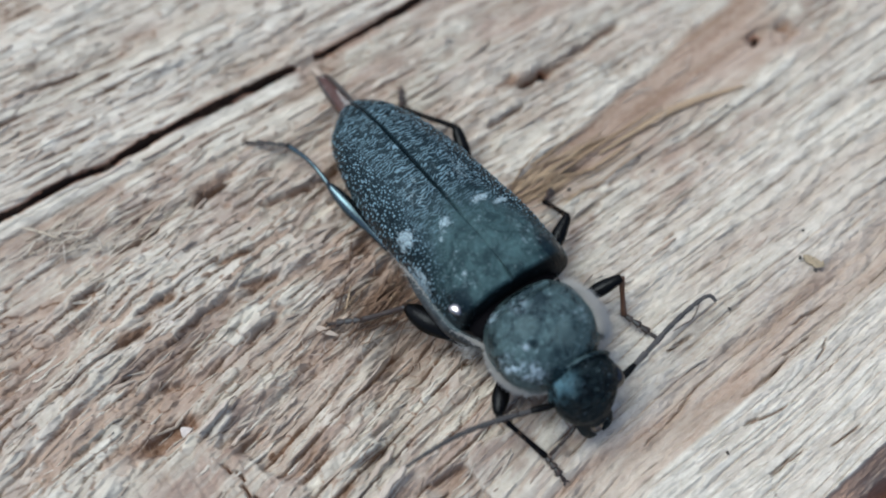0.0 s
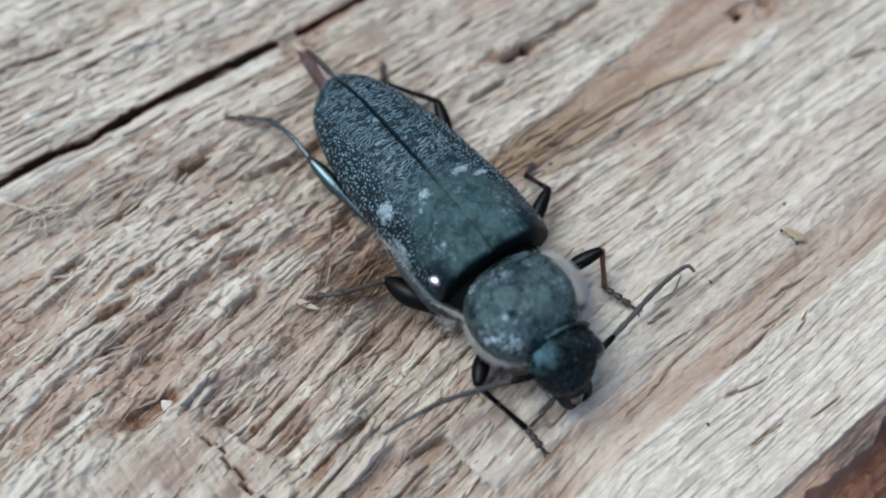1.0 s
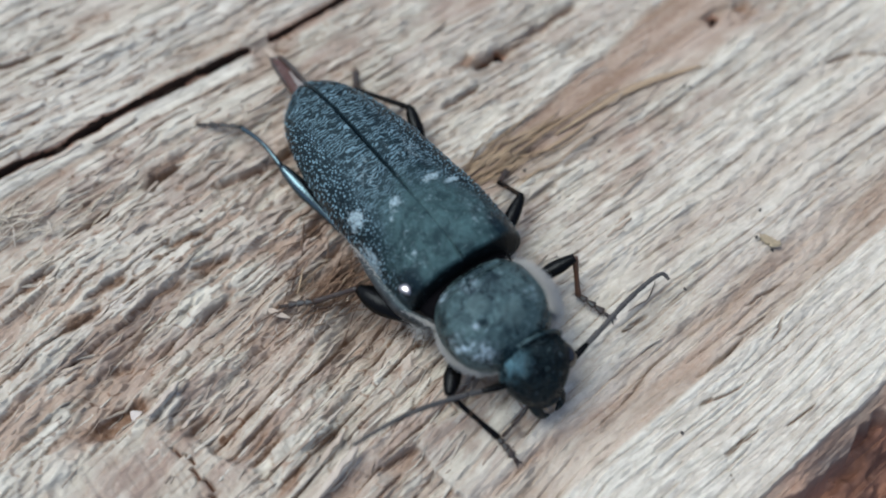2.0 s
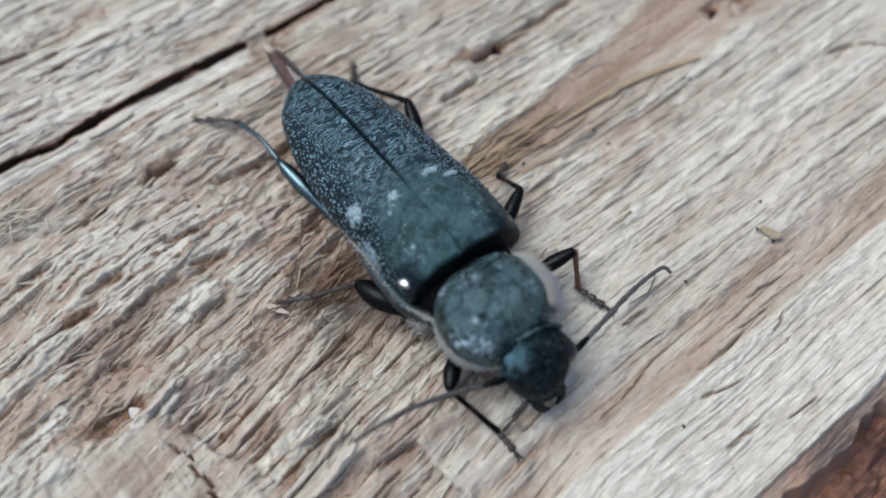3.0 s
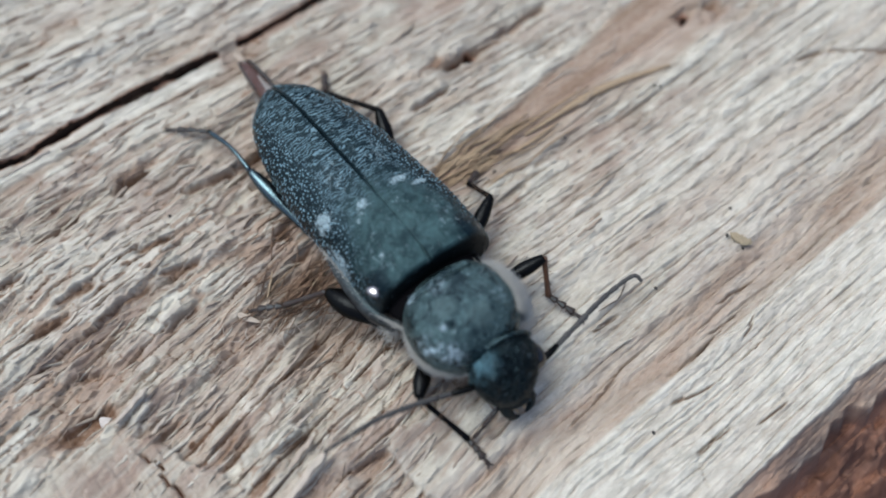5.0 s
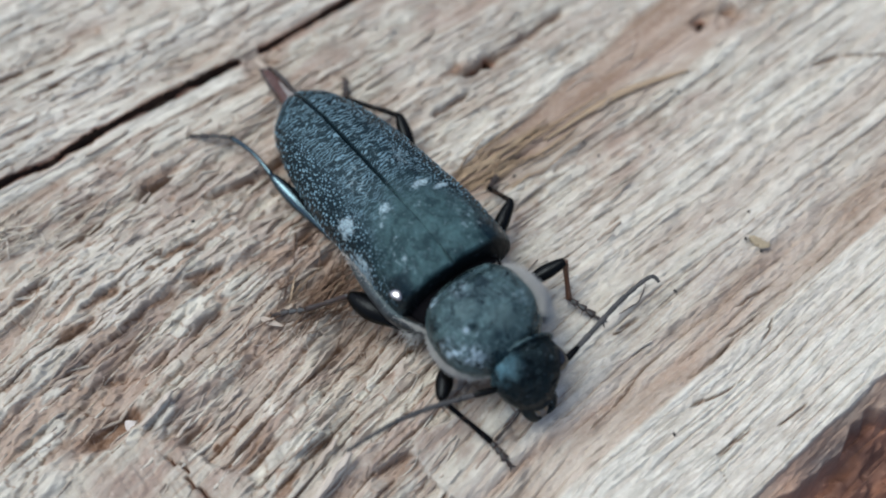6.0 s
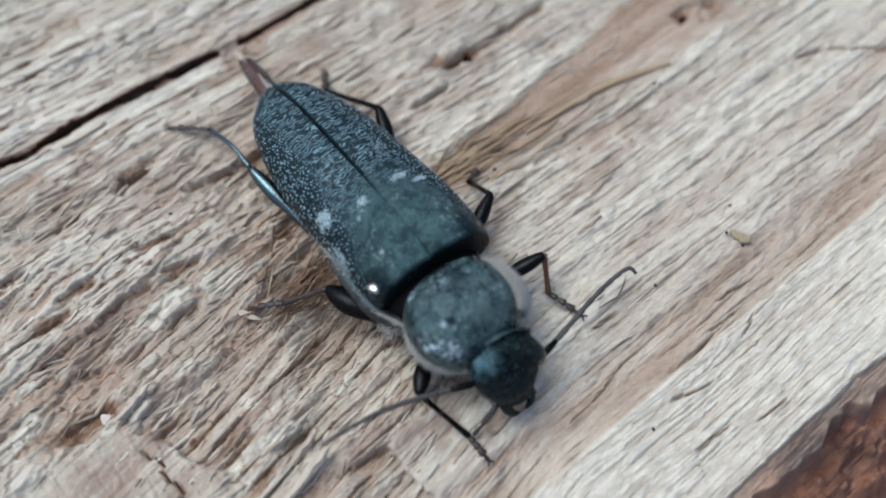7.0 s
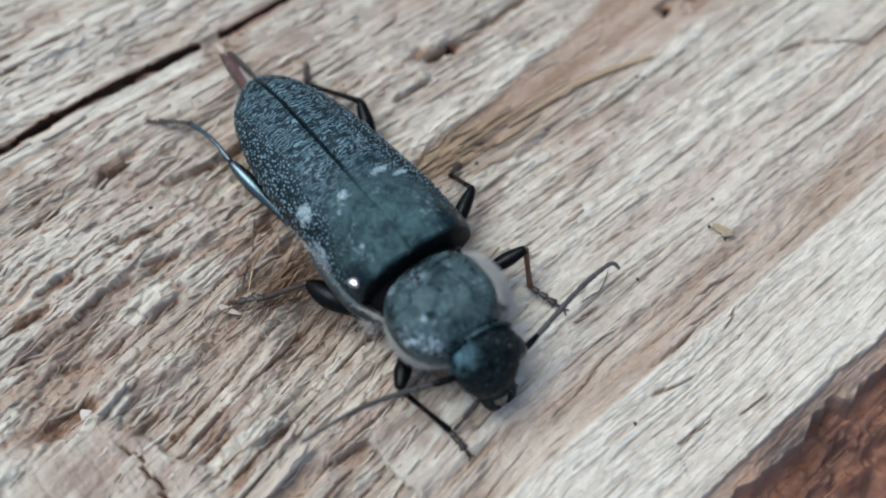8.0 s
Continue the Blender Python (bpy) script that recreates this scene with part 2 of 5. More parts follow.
def head_shell():
    """The head: black, pitted and shiny, with a blue highlight behind and small glints painted into the colour."""
    m = material("head_shell", 0.2, (0.003, 0.006, 0.008), spec=0.20)
    m.node_tree.nodes["Principled BSDF"].inputs["Specular Tint"].default_value = (0.55, 0.88, 1.0, 1.0)
    n = Nodes(m)
    o = n.add("ShaderNodeTexCoord").outputs["Object"]
    lump = n.noise(o, 1500, 4, 0.7, 0.5)
    grain = n.noise(o, 5200, 3, 0.7)
    d = n.add("ShaderNodeVectorMath", operation="DISTANCE")
    n.put(d.inputs[0], o)
    d.inputs[1].default_value = (10.6 * MM, -0.8 * MM, 3.9 * MM)
    near = n.ramp(d.outputs["Value"], 0.3 * MM, 1.25 * MM, 1.0, 0.0)
    c = n.mix(n.ramp(lump, 0.42, 0.62, 0.0, 0.2), (0.0015, 0.003, 0.004), (0.022, 0.034, 0.04))
    # bluish sky highlight at the back left, painted
    c = n.mix(n.calc("MULTIPLY", near, n.ramp(lump, 0.40, 0.60, 0.05, 0.7)), c, (0.11, 0.22, 0.27))
    # pale specks painted as glints
    c = n.mix(n.ramp(grain, 0.64, 0.72, 0.0, 0.4), c, (0.28, 0.38, 0.43))
    n.put(n.b.inputs["Base Color"], c)
    n.put(n.b.inputs["Roughness"], n.ramp(lump, 0.35, 0.65, 0.08, 0.22))
    n.bump(n.calc("ADD", n.calc("MULTIPLY", grain, 0.5), n.calc("MULTIPLY", lump, 2.0)), 1.0, 0.00016)
    return m


WOOD = weathered_wood()
FLAKE = splinter_wood("torn_flake_wood", (0.36, 0.30, 0.235), (0.52, 0.475, 0.40))
PALE_FLAKE = splinter_wood("pale_splinter_wood", (0.42, 0.36, 0.29), (0.56, 0.51, 0.43))
SLIVER = splinter_wood("torn_sliver_wood", (0.28, 0.225, 0.18), (0.62, 0.60, 0.51))
STRAW = splinter_wood("golden_fibre", (0.27, 0.195, 0.118), (0.44, 0.345, 0.225), 0.6)
DARKFIB = splinter_wood("brown_fibre", (0.07, 0.042, 0.027), (0.21, 0.14, 0.09))
FRAY = splinter_wood("bleached_fibre", (0.48, 0.43, 0.33), (0.64, 0.60, 0.50))
CHIP = splinter_wood("straw_chip_wood", (0.30, 0.255, 0.165), (0.36, 0.31, 0.21))
DARKLINE = splinter_wood("thin_dark_line", (0.035, 0.028, 0.024), (0.06, 0.045, 0.035))
SOIL = ground_soil()
ELYTRA = elytra_shell()
PRONOTUM = pronotum_shell()
HEAD = head_shell()
LEG = chitin("leg_shell", (0.0025, 0.0025, 0.0025), 0.24, 9000, 0.5, 0.0)
LEG.node_tree.nodes["Principled BSDF"].inputs["Specular IOR Level"].default_value = 0.12
LEG.node_tree.nodes["Principled BSDF"].inputs["Specular Tint"].default_value = (0.85, 0.95, 1.0, 1.0)
# over-reflective shell, only for the caps that make the shoulder glint
KNOB = material("polished_glint_shell", 0.06, (0.005, 0.006, 0.007), spec=1.0)
KNOB.node_tree.nodes["Principled BSDF"].inputs["IOR"].default_value = 2.3
GLOSSLEG = chitin("polished_leg_shell", (0.005, 0.005, 0.005), 0.12, 9000, 0.35, 0.03)
GLOSSLEG.node_tree.nodes["Principled BSDF"].inputs["Specular IOR Level"].default_value = 0.8
GLOSSLEG.node_tree.nodes["Principled BSDF"].inputs["IOR"].default_value = 1.75
# pale colour standing for the sky's reflection along the egg-laying tube
HIGHLIGHT = chitin("pale_highlight", (0.22, 0.195, 0.17), 0.2, 3000, 0.2, 0.2)
RUST = chitin("red_brown_leg_shell", (0.095, 0.042, 0.021), 0.38, 9000, 0.5, 0.05)
LEGB = chitin("brown_leg_shell", (0.036, 0.020, 0.013), 0.38, 9000, 0.5, 0.10)
ANT = chitin("antenna_shell", (0.050, 0.044, 0.041), 0.6, 9000, 0.5, 0.35, (0.2, 0.19, 0.18))
ABDO = chitin("abdomen_shell", (0.016, 0.014, 0.013), 0.4, 7000, 0.6, 0.2)
OVIP = chitin("ovipositor_skin", (0.075, 0.035, 0.025), 0.16, 3000, 0.3, 0.12, (0.26, 0.22, 0.19))
# glossless black for the chest, standing for deep shade in the neck gap
BLACK = material("black_gap_shade", 0.6, (0.006, 0.006, 0.007), spec=0.0)
EYE = material("eye", 0.12, (0.006, 0.006, 0.007), spec=0.8)
HAIR = material("grey_hair", 0.6, (0.46, 0.47, 0.44), spec=0.4)
YELLOW = material("mandible_edge", 0.35, (0.36, 0.27, 0.16))
SPECK = splinter_wood("white_speck", (0.55, 0.53, 0.50), (0.62, 0.60, 0.57))
BLACKSPECK = material("black_speck", 0.8, (0.03, 0.028, 0.026))


# ---- mesh helpers ----
def mesh_of(name, verts, faces, mat, smooth=True):
    me = bpy.data.meshes.new(name)
    me.from_pydata([(x * MM, y * MM, z * MM) for x, y, z in verts], [], faces)
    me.materials.append(mat)
    if smooth:
        me.polygons.foreach_set("use_smooth", [True] * len(me.polygons))
    me.update()
    return me


def part(name, geo, mat, parent=None, label="", smooth=True):
    ob = new(name, mesh_of(name, *geo, mat, smooth))
    ob.parent = parent
    return tagged(ob, label)


def join(*geos):
    v, f = [], []
    for gv, gf in geos:
        k = len(v)
        v += list(gv)
        f += [tuple(i + k for i in q) for q in gf]
    return v, f


def tube(pts, radii, seg=8, flat=1.0):
    """A closed tapered tube through pts (mm) with a radius at each; flat squeezes it in its second direction."""
    P = [Vector(p) for p in pts]
    verts, faces = [], []
    side = None
    for i, p in enumerate(P):
        d = (P[min(i + 1, len(P) - 1)] - P[max(i - 1, 0)]).normalized()
        if side is None:
            side = d.orthogonal() if abs(d.z) > 0.9 else d.cross(Vector((0, 0, 1)))
        side = (side - d * side.dot(d)).normalized()
        up = d.cross(side)
        for k in range(seg):
            a = 2 * math.pi * k / seg
            verts.append(tuple(p + side * (math.cos(a) * radii[i]) + up * (math.sin(a) * radii[i] * flat)))
    for i in range(len(P) - 1):
        for k in range(seg):
            a, b = i * seg + k, i * seg + (k + 1) % seg
            faces.append((a, b, b + seg, a + seg))
    for end, ring in ((P[0], range(seg)), (P[-1], range((len(P) - 1) * seg, len(P) * seg))):
        c = len(verts)
        verts.append(tuple(end))
        r = list(ring)
        for k in range(seg):
            q = (c, r[(k + 1) % seg], r[k]) if end is P[0] else (c, r[k], r[(k + 1) % seg])
            faces.append(q)
    return verts, faces


def curve_points(ctrl, n):
    """n points on a smooth curve through ctrl (Catmull-Rom), with any number of coordinates."""
    c = [np.array(p, float) for p in ctrl]
    c = [2 * c[0] - c[1]] + c + [2 * c[-1] - c[-2]]
    out = []
    for t in np.linspace(0, len(c) - 3 - 1e-9, n):
        i = int(t)
        f = t - i
        p0, p1, p2, p3 = c[i:i + 4]
        out.append(0.5 * (2 * p1 + (p2 - p0) * f + (2 * p0 - 5 * p1 + 4 * p2 - p3) * f * f + (3 * p1 - p0 - 3 * p2 + p3) * f ** 3))
    return out


def limb(ctrl, n=14, seg=10, flat=1.0):
    """A tube from rows of x, y, z, radius."""
    rows = curve_points(ctrl, n)
    return tube([tuple(r[:3]) for r in rows], [max(0.008, r[3]) for r in rows], seg, flat)


# ---- noise on arrays ----
def lattice(ix, iy, seed):
    h = (ix.astype(np.int64) * 374761393 + iy.astype(np.int64) * 668265263 + seed * 1442695041) & 0x7FFFFFFF
    h = ((h ^ (h >> 13)) * 1274126177) & 0x7FFFFFFF
    h = (h ^ (h >> 16)) & 0xFFFFF
    return h / float(0xFFFFF) * 2 - 1


def value_noise(x, y, seed):
    x, y = np.asarray(x, float), np.asarray(y, float)
    ix, iy = np.floor(x), np.floor(y)
    fx, fy = x - ix, y - iy
    fx, fy = fx * fx * fx * (fx * (fx * 6 - 15) + 10), fy * fy * fy * (fy * (fy * 6 - 15) + 10)
    a, b = lattice(ix, iy, seed), lattice(ix + 1, iy, seed)
    c, d = lattice(ix, iy + 1, seed), lattice(ix + 1, iy + 1, seed)
    return (a * (1 - fx) + b * fx) * (1 - fy) + (c * (1 - fx) + d * fx) * fy


def fbm(x, y, seed, octaves=4, gain=0.5):
    total, amp = 0.0, 1.0
    for k in range(octaves):
        total = total + amp * value_noise(x * 2 ** k + 17.3 * k, y * 2 ** k - 9.1 * k, seed + 31 * k)
        amp *= gain
    return total


def shards(x, y, seed):
    """Cells with ragged straight sides: nearest and second distance, two random numbers of the nearest cell, and the offset in it."""
    ix, iy = np.floor(x), np.floor(y)
    f1, f2 = np.full(x.shape, 9.0), np.full(x.shape, 9.0)
    r1, r2, ox = np.zeros(x.shape), np.zeros(x.shape), np.zeros(x.shape)
    for di in (-1, 0, 1):
        for dj in (-1, 0, 1):
            cx, cy = ix + di, iy + dj
            px = cx + 0.5 + 0.48 * lattice(cx, cy, seed)
            py = cy + 0.5 + 0.48 * lattice(cx, cy, seed + 1)
            d = np.hypot(x - px, y - py)
            near = d < f1
            f2 = np.where(near, f1, np.minimum(f2, d))
            f1 = np.where(near, d, f1)
            ox = np.where(near, x - px, ox)
            r1 = np.where(near, lattice(cx, cy, seed + 2), r1)
            r2 = np.where(near, lattice(cx, cy, seed + 3), r2)
    return f1, f2, r1, r2, ox


def smooth(lo, hi, x):
    t = np.clip((x - lo) / (hi - lo), 0, 1)
    return t * t * (3 - 2 * t)


# ---- the timber's own coordinates: a runs along the grain, v across it; the grain fans out from FAN ----
FAN = (190.98, 135.24)
REACH, MID = 235.0, radians(36)


def to_grain(x, y):
    dx, dy = FAN[0] - np.asarray(x, float), FAN[1] - np.asarray(y, float)
    return REACH - np.hypot(dx, dy), (np.arctan2(dy, dx) - MID) * REACH


def from_grain(a, v):
    r, ang = REACH - np.asarray(a, float), MID + np.asarray(v, float) / REACH
    return FAN[0] - r * np.cos(ang), FAN[1] - r * np.sin(ang)


def leaning(a, v):
    """The grain leans over towards the near left corner: v with that lean taken out."""
    return v + 0.20 * np.minimum(a - 1.0, 0) * smooth(-17.0, 2.0, v)


def grain_angle(x, y):
    a, v = to_grain(x, y)
    lean = 0.20 * float(smooth(-17.0, 2.0, v)) if a < 1 else 0.0
    return math.atan2(FAN[1] - y, FAN[0] - x) + lean


# torn hollows in the surface: x, y, half length, half width, depth, how brown
HOLLOWS = [
    (-14.0, 0.9, 1.6, 0.18, 0.35, 0.9), (-9.9, -0.3, 1.2, 0.08, 0.30, 0.1), (-8.0, -1.6, 1.6, 0.12, 0.30, 0.3),
    (-14.2, -4.3, 1.3, 0.20, 0.40, 0.9), (-12.4, -5.9, 1.0, 0.10, 0.30, 0.3), (-8.3, -4.1, 1.8, 0.12, 0.30, 0.4),
    (-10.4, -2.8, 1.5, 0.12, 0.30, 0.5), (-3.9, 0.0, 1.5, 0.35, 0.50, 0.5), (-11.2, 3.1, 1.6, 0.30, 0.45, 0.8),
    (-8.8, 4.0, 1.2, 0.15, 0.35, 0.5), (-14.9, 4.3, 1.4, 0.12, 0.30, 0.4), (-14.4, -4.6, 1.2, 0.16, 0.35, 0.8),
    (-12.9, -6.6, 1.2, 0.14, 0.35, 0.8), (-10.9, -8.3, 1.3, 0.20, 0.40, 0.6), (-8.8, -9.5, 1.0, 0.20, 0.35, 0.9),
]
HOLLOWS_BACK = [
    (-4.5, -6.7, 1.3, 0.20, 0.35, 0.5), (-5.6, 4.2, 0.6, 0.45, 0.9, 1.0), (-6.9, 3.0, 1.1, 0.16, 0.45, 0.9),
    (-11.3, 2.83, 1.0, 0.16, 0.55, 1.0), (-4.05, 0.18, 0.8, 0.20, 0.6, 1.0), (-2.8, -0.75, 0.9, 0.22, 0.6, 1.0),
    (-8.25, 0.33, 1.6, 0.06, 0.35, 0.6), (-9.75, 5.1, 1.2, 0.18, 0.4, 0.7), (-2.2, -3.6, 1.0, 0.16, 0.5, 1.0),
]
HOLLOWS_FRONT = [
    (-6.2, -10.5, 1.2, 0.25, 0.40, 0.9), (-4.5, -12.1, 1.1, 0.30, 0.45, 0.9), (0.2, -10.8, 0.9, 0.20, 0.30, 0.6),
    (5.5, -9.6, 0.9, 0.30, 0.30, 0.6), (5.6, 3.5, 1.2, 0.35, 0.60, 0.8), (14.2, 7.9, 0.8, 0.12, 0.30, 0.2),
    (9.6, 5.0, 0.7, 0.10, 0.30, 0.3), (16.4, 3.9, 0.5, 0.20, 0.10, 0.6), (17.2, 1.0, 0.3, 0.10, 0.30, 0.1),
    (17.4, -4.6, 1.8, 0.09, 0.30, 0.1), (15.1, -6.2, 1.6, 0.08, 0.30, 0.1), (12.5, -9.8, 0.8, 0.14, 0.30, 0.3),
    (14.5, -11.5, 0.9, 0.12, 0.30, 0.3), (15.2, -10.4, 1.4, 0.08, 0.25, 0.1), (22.6, 9.6, 1.6, 0.10, 0.25, 0.2),
    (5.0, 12.1, 1.5, 0.15, 0.35, 0.5),
]
EDGE = 17.1  # v of the timber's broken edge
PLATE = (-4.3, 6.05)  # a and v of the corner of the flat flake


def crack_line(a):
    return -15.33 - 0.016 * np.clip(-a, 0, 20) + 0.07 * fbm(a * 0.45, a * 0, 71, 3)


def crack_width(a):
    w = 0.088 + 0.035 * value_noise(a * 0.7, a * 0, 72)
    return w * (1 - smooth(0.2, 0.6, a) * (1 - smooth(1.2, 1.6, a)))


# ledges: a slab ends along a line from a, v to a, v, standing that high over a torn brown strip that paints its shadow
LEDGES = [
    (-7.54, -11.67, -5.80, -11.74, 0.35), (-4.85, -9.60, -2.30, -9.35, 0.35), (-11.97, -11.44, -9.69, -11.49, 0.25),
    (-8.24, -8.16, -6.36, -7.76, 0.12), (-13.88, -7.17, -12.23, -7.34, 0.25), (-13.62, -4.77, -12.52, -4.61, 0.20),
    (-10.84, -6.26, -8.60, -6.49, 0.15), (-7.96, -6.49, -6.11, -6.30, 0.20), (-12.66, -7.99, -10.60, -8.00, 0.20),
    (-9.09, -4.28, -7.30, -4.42, 0.20), (-14.89, -10.16, -13.05, -10.20, 0.20), (-8.23, 3.33, -6.76, 3.34, 0.35),
    (-6.39, 5.81, -4.33, 5.93, 0.35), (-10.34, 2.12, -8.78, 1.94, 0.30),
    (9.26, -8.27, 13.33, -8.53, 0.35), (6.57, -7.12, 8.70, -7.20, 0.30), (13.22, -8.38, 15.69, -8.80, 0.25),
]
# bleached slabs lying proud along a line, and how high
SLABS = [(-9.70, 2.87, -6.96, 3.06, 0.20), (-10.52, -0.41, -8.64, -0.70, 0.20), (-12.60, -1.50, -11.47, -1.91, 0.25),
         (-10.64, -14.91, -8.62, -14.69, 0.05), (-11.60, -12.90, -10.80, -13.00, 0.20)]
# short open checks in the bleached side
CHECKS = [(10.27, 11.13, 11.95, 11.13), (8.65, 11.61, 9.99, 11.42), (11.17, 12.20, 12.35, 11.83), (10.85, 13.01, 12.10, 12.84),
          (6.62, 12.47, 9.18, 13.07), (2.62, 10.23, 6.36, 9.63), (5.91, 14.82, 7.83, 14.83), (8.95, 15.69, 10.49, 15.80),
          (5.54, 15.33, 5.30, 15.99), (6.24, 7.54, 7.61, 7.57), (11.61, 10.26, 13.63, 10.47)]


def strand(a, v, width, seed):
    """Fibre bundles side by side: a random number for each, and the place across it from 0 to 1."""
    s = v / width + 0.35 * fbm(a * 0.12, v * 0.25, seed, 2)
    k = np.floor(s)
    return lattice(k, 0 * k + 3, seed), s - k, k


def terrace(n, levels, riser=0.13):
    """Steps in n: nearly flat treads with steep risers; the second value marks the risers."""
    t = n * levels
    k = np.floor(t)
    f = t - k
    step = smooth(1 - riser, 1.0, f)
    return (k + 0.22 * f + 0.78 * step) / levels, 4 * step * (1 - step)


def groove(f, half):
    return 1 - smooth(half * 0.35, half, np.minimum(f, 1 - f))


def along(a, v, row, jag):
    """How much a place lies abreast of a row's line, and how far below the line it is."""
    a0, v0, a1, v1 = row[:4]
    f = (a - a0) / (a1 - a0)
    end = 0.25 / abs(a1 - a0)
    on = smooth(-end, end, f) * (1 - smooth(1 - end, 1 + end, f))
    return on, v - (v0 + (v1 - v0) * np.clip(f, -0.3, 1.3)) - jag


def surface(x, y):
    """Height of the timber's face in mm, and its zones: freshly torn brown with painted crevice shade, pale bleached,
    red rotten with painted crack shade.
    """
    a, v = to_grain(x, y)
    vs = leaning(a, v)
    vw = vs + 0.16 * fbm(a * 0.12, vs * 0.15, 5, 3)
    left = 1 - smooth(0.0, 3.5, v - 5.0 + 0.7 * np.clip(a, 0, 9))
    left = np.maximum(left * (1 - 0.45 * smooth(0, 7, a)) * (1 - 0.10 * (1 - smooth(-16, -15, v))), 0.33)
    right = 1.2 - left
    h = 0.22 * fbm(a * 0.05, v * 0.10, 11, 2)
    front = smooth(-2, 0, v) * smooth(-12.5, -11, a) * (1 - smooth(7.5, 9.5, v)) * (1 - smooth(1.5, 4, a))
    back = left * (1 - 0.75 * front)
    # torn side: bundles that broke off at different lengths, large and small
    k1, f1, i1 = strand(a, vw, 0.46, 201)
    k2, f2, i2 = strand(a, vw, 0.21, 203)
    n1 = fbm((a + 1.5 * k1) * 0.16, vs * 0.48, 202, 4, 0.45)
    n2 = fbm((a + 0.6 * k2) * 0.95, vs * 1.9, 204, 4, 0.6)
    t1, r1 = terrace(n1, 3.2)
    t2, r2 = terrace(n2, 2.6)
    open1 = groove(f1, 0.16) * smooth(0.1, 0.5, value_noise(a * 0.40, i1 * 7.7, 212))
    open2 = groove(f2, 0.30) * smooth(0.0, 0.4, value_noise(a * 0.55, i2 * 5.3, 213))
    plane = 1 - smooth(-11.0, -9.0, v)
    busy = 1 - 0.6 * plane
    h += back * ((0.44 + 0.10 * plane) * t1 + 0.06 * k1 - 0.30 * open1 + busy * (0.11 * t2 - 0.06 * open2))
    # in front of the beetle: broad slabs, tilted, with deep gaps
    k4, f4, i4 = strand(a, vs, 0.92, 206)
    n4 = fbm((a + 2.2 * k4) * 0.26, vs * 0.42, 207, 3)
    t4, r4 = terrace(n4, 2.6, 0.15)
    open4 = groove(f4, 0.13) * smooth(-0.35, 0.2, value_noise(a * 0.4, i4 * 3.1, 214))
    h += front * (0.34 * t4 + 0.14 * k4 * (f4 - 0.5) + 0.10 * t2 - 0.32 * open4 - 0.06 * open2)
    # smoother side: long straight laths with short checks between them
    k3, f3, i3 = strand(a, vw, 0.80, 208)
    k5, f5, i5 = strand(a, vw, 0.33, 210)
    n3 = fbm((a + 3.0 * k3) * 0.09, vw * 0.6, 209, 3)
    t3, r3 = terrace(n3, 4.0)
    open3 = groove(f3, 0.09) * smooth(-0.15, 0.2, value_noise(a * 0.35, i3 * 9.1, 215))
    open5 = groove(f5, 0.17) * smooth(0.30, 0.5, value_noise(a * 0.50, i5 * 6.3, 216))
    round3 = 1 - (2 * f3 - 1) ** 2
    right = right * (1 - 0.55 * smooth(11.4, 12.0, v))
    h += right * (0.12 * t3 + 0.05 * k3 + 0.09 * round3 * (0.55 + 0.45 * value_noise(a * 0.5, i3 * 2.3, 225)) + 0.012 * k5 + 0.10 * (f3 - 0.5) * k3 - 0.15 * open3 - 0.04 * open5)
    lumps = fbm(a * 0.75 + k3, vw * 1.15, 224, 4, 0.55)
    h += right * 0.12 * lumps
    # fibre relief
    h += (0.012 + 0.02 * left) * fbm((a + 0.8 * k2) * 0.6, vw * 4.0, 15, 3) + 0.012 * fbm(a * 2.6, v * 3.4, 16, 3, 0.6)
    crumbs = 0.9 - 2.0 * np.abs(fbm(a * 0.85 + 0.5 * k2, vs * 1.9, 17, 4, 0.6))
    h += (0.026 * left + 0.008) * busy * crumbs
    flakes = smooth(0.22, 0.34, fbm(a * 0.65 + 0.5 * k2, vs * 1.15, 221, 3))
    pits = smooth(0.36, 0.50, fbm(a * 0.42 + 0.6 * k2, vs * 1.7, 222, 3))
    h += back * busy * (0.13 * flakes - 0.13 * pits)
    tone = 0.5 + 0.22 * k1 * left + 0.06 * k2 + 0.20 * lattice(np.floor(n1 * 3.2), i1, 218) * back + 0.22 * k4 * front + 0.08 * k3 * right + 0.08 * lumps * right
    # brown follows grooves, risers and low spots: torn wood plus painted crevice shade
    torn_and_shade = back * (0.75 * r1 + 0.12 * r2 + 1.0 * open1 + 0.20 * open2 + 0.40 * smooth(0.25, 0.75, -n1))
    torn_and_shade = np.maximum(torn_and_shade, front * (0.80 * r4 + 0.95 * open4 + 0.2 * r2 + 0.40 * smooth(0.2, 0.7, -n4)))
    torn_and_shade = np.maximum(torn_and_shade, right * (0.20 * r3 + 0.50 * open3 + 0.22 * open5))
    torn_and_shade = np.maximum(torn_and_shade, 0.62 * pits * back * busy)
    pale = 0.32 + 0.16 * flakes * back - 0.30 * left - 0.45 * front + 0.32 * fbm(a * 0.10, v * 0.25, 20, 3) + 0.32 * n1 * back + 0.3 * n4 * front + 0.15 * k3 * right
    pale = pale + 0.60 * smooth(-1.5, 3.5, v) * smooth(-8, 2, a) * (1.25 - left) + 0.60 * (1 - smooth(-16.5, -15.3, v)) + 0.50 * smooth(11.5, 11.9, v)
    jag = 0.10 * k2 + 0.10 * fbm(a * 1.3, v * 0.3, 219, 3)
    for row in LEDGES:
        on, d = along(a, v, row, jag)
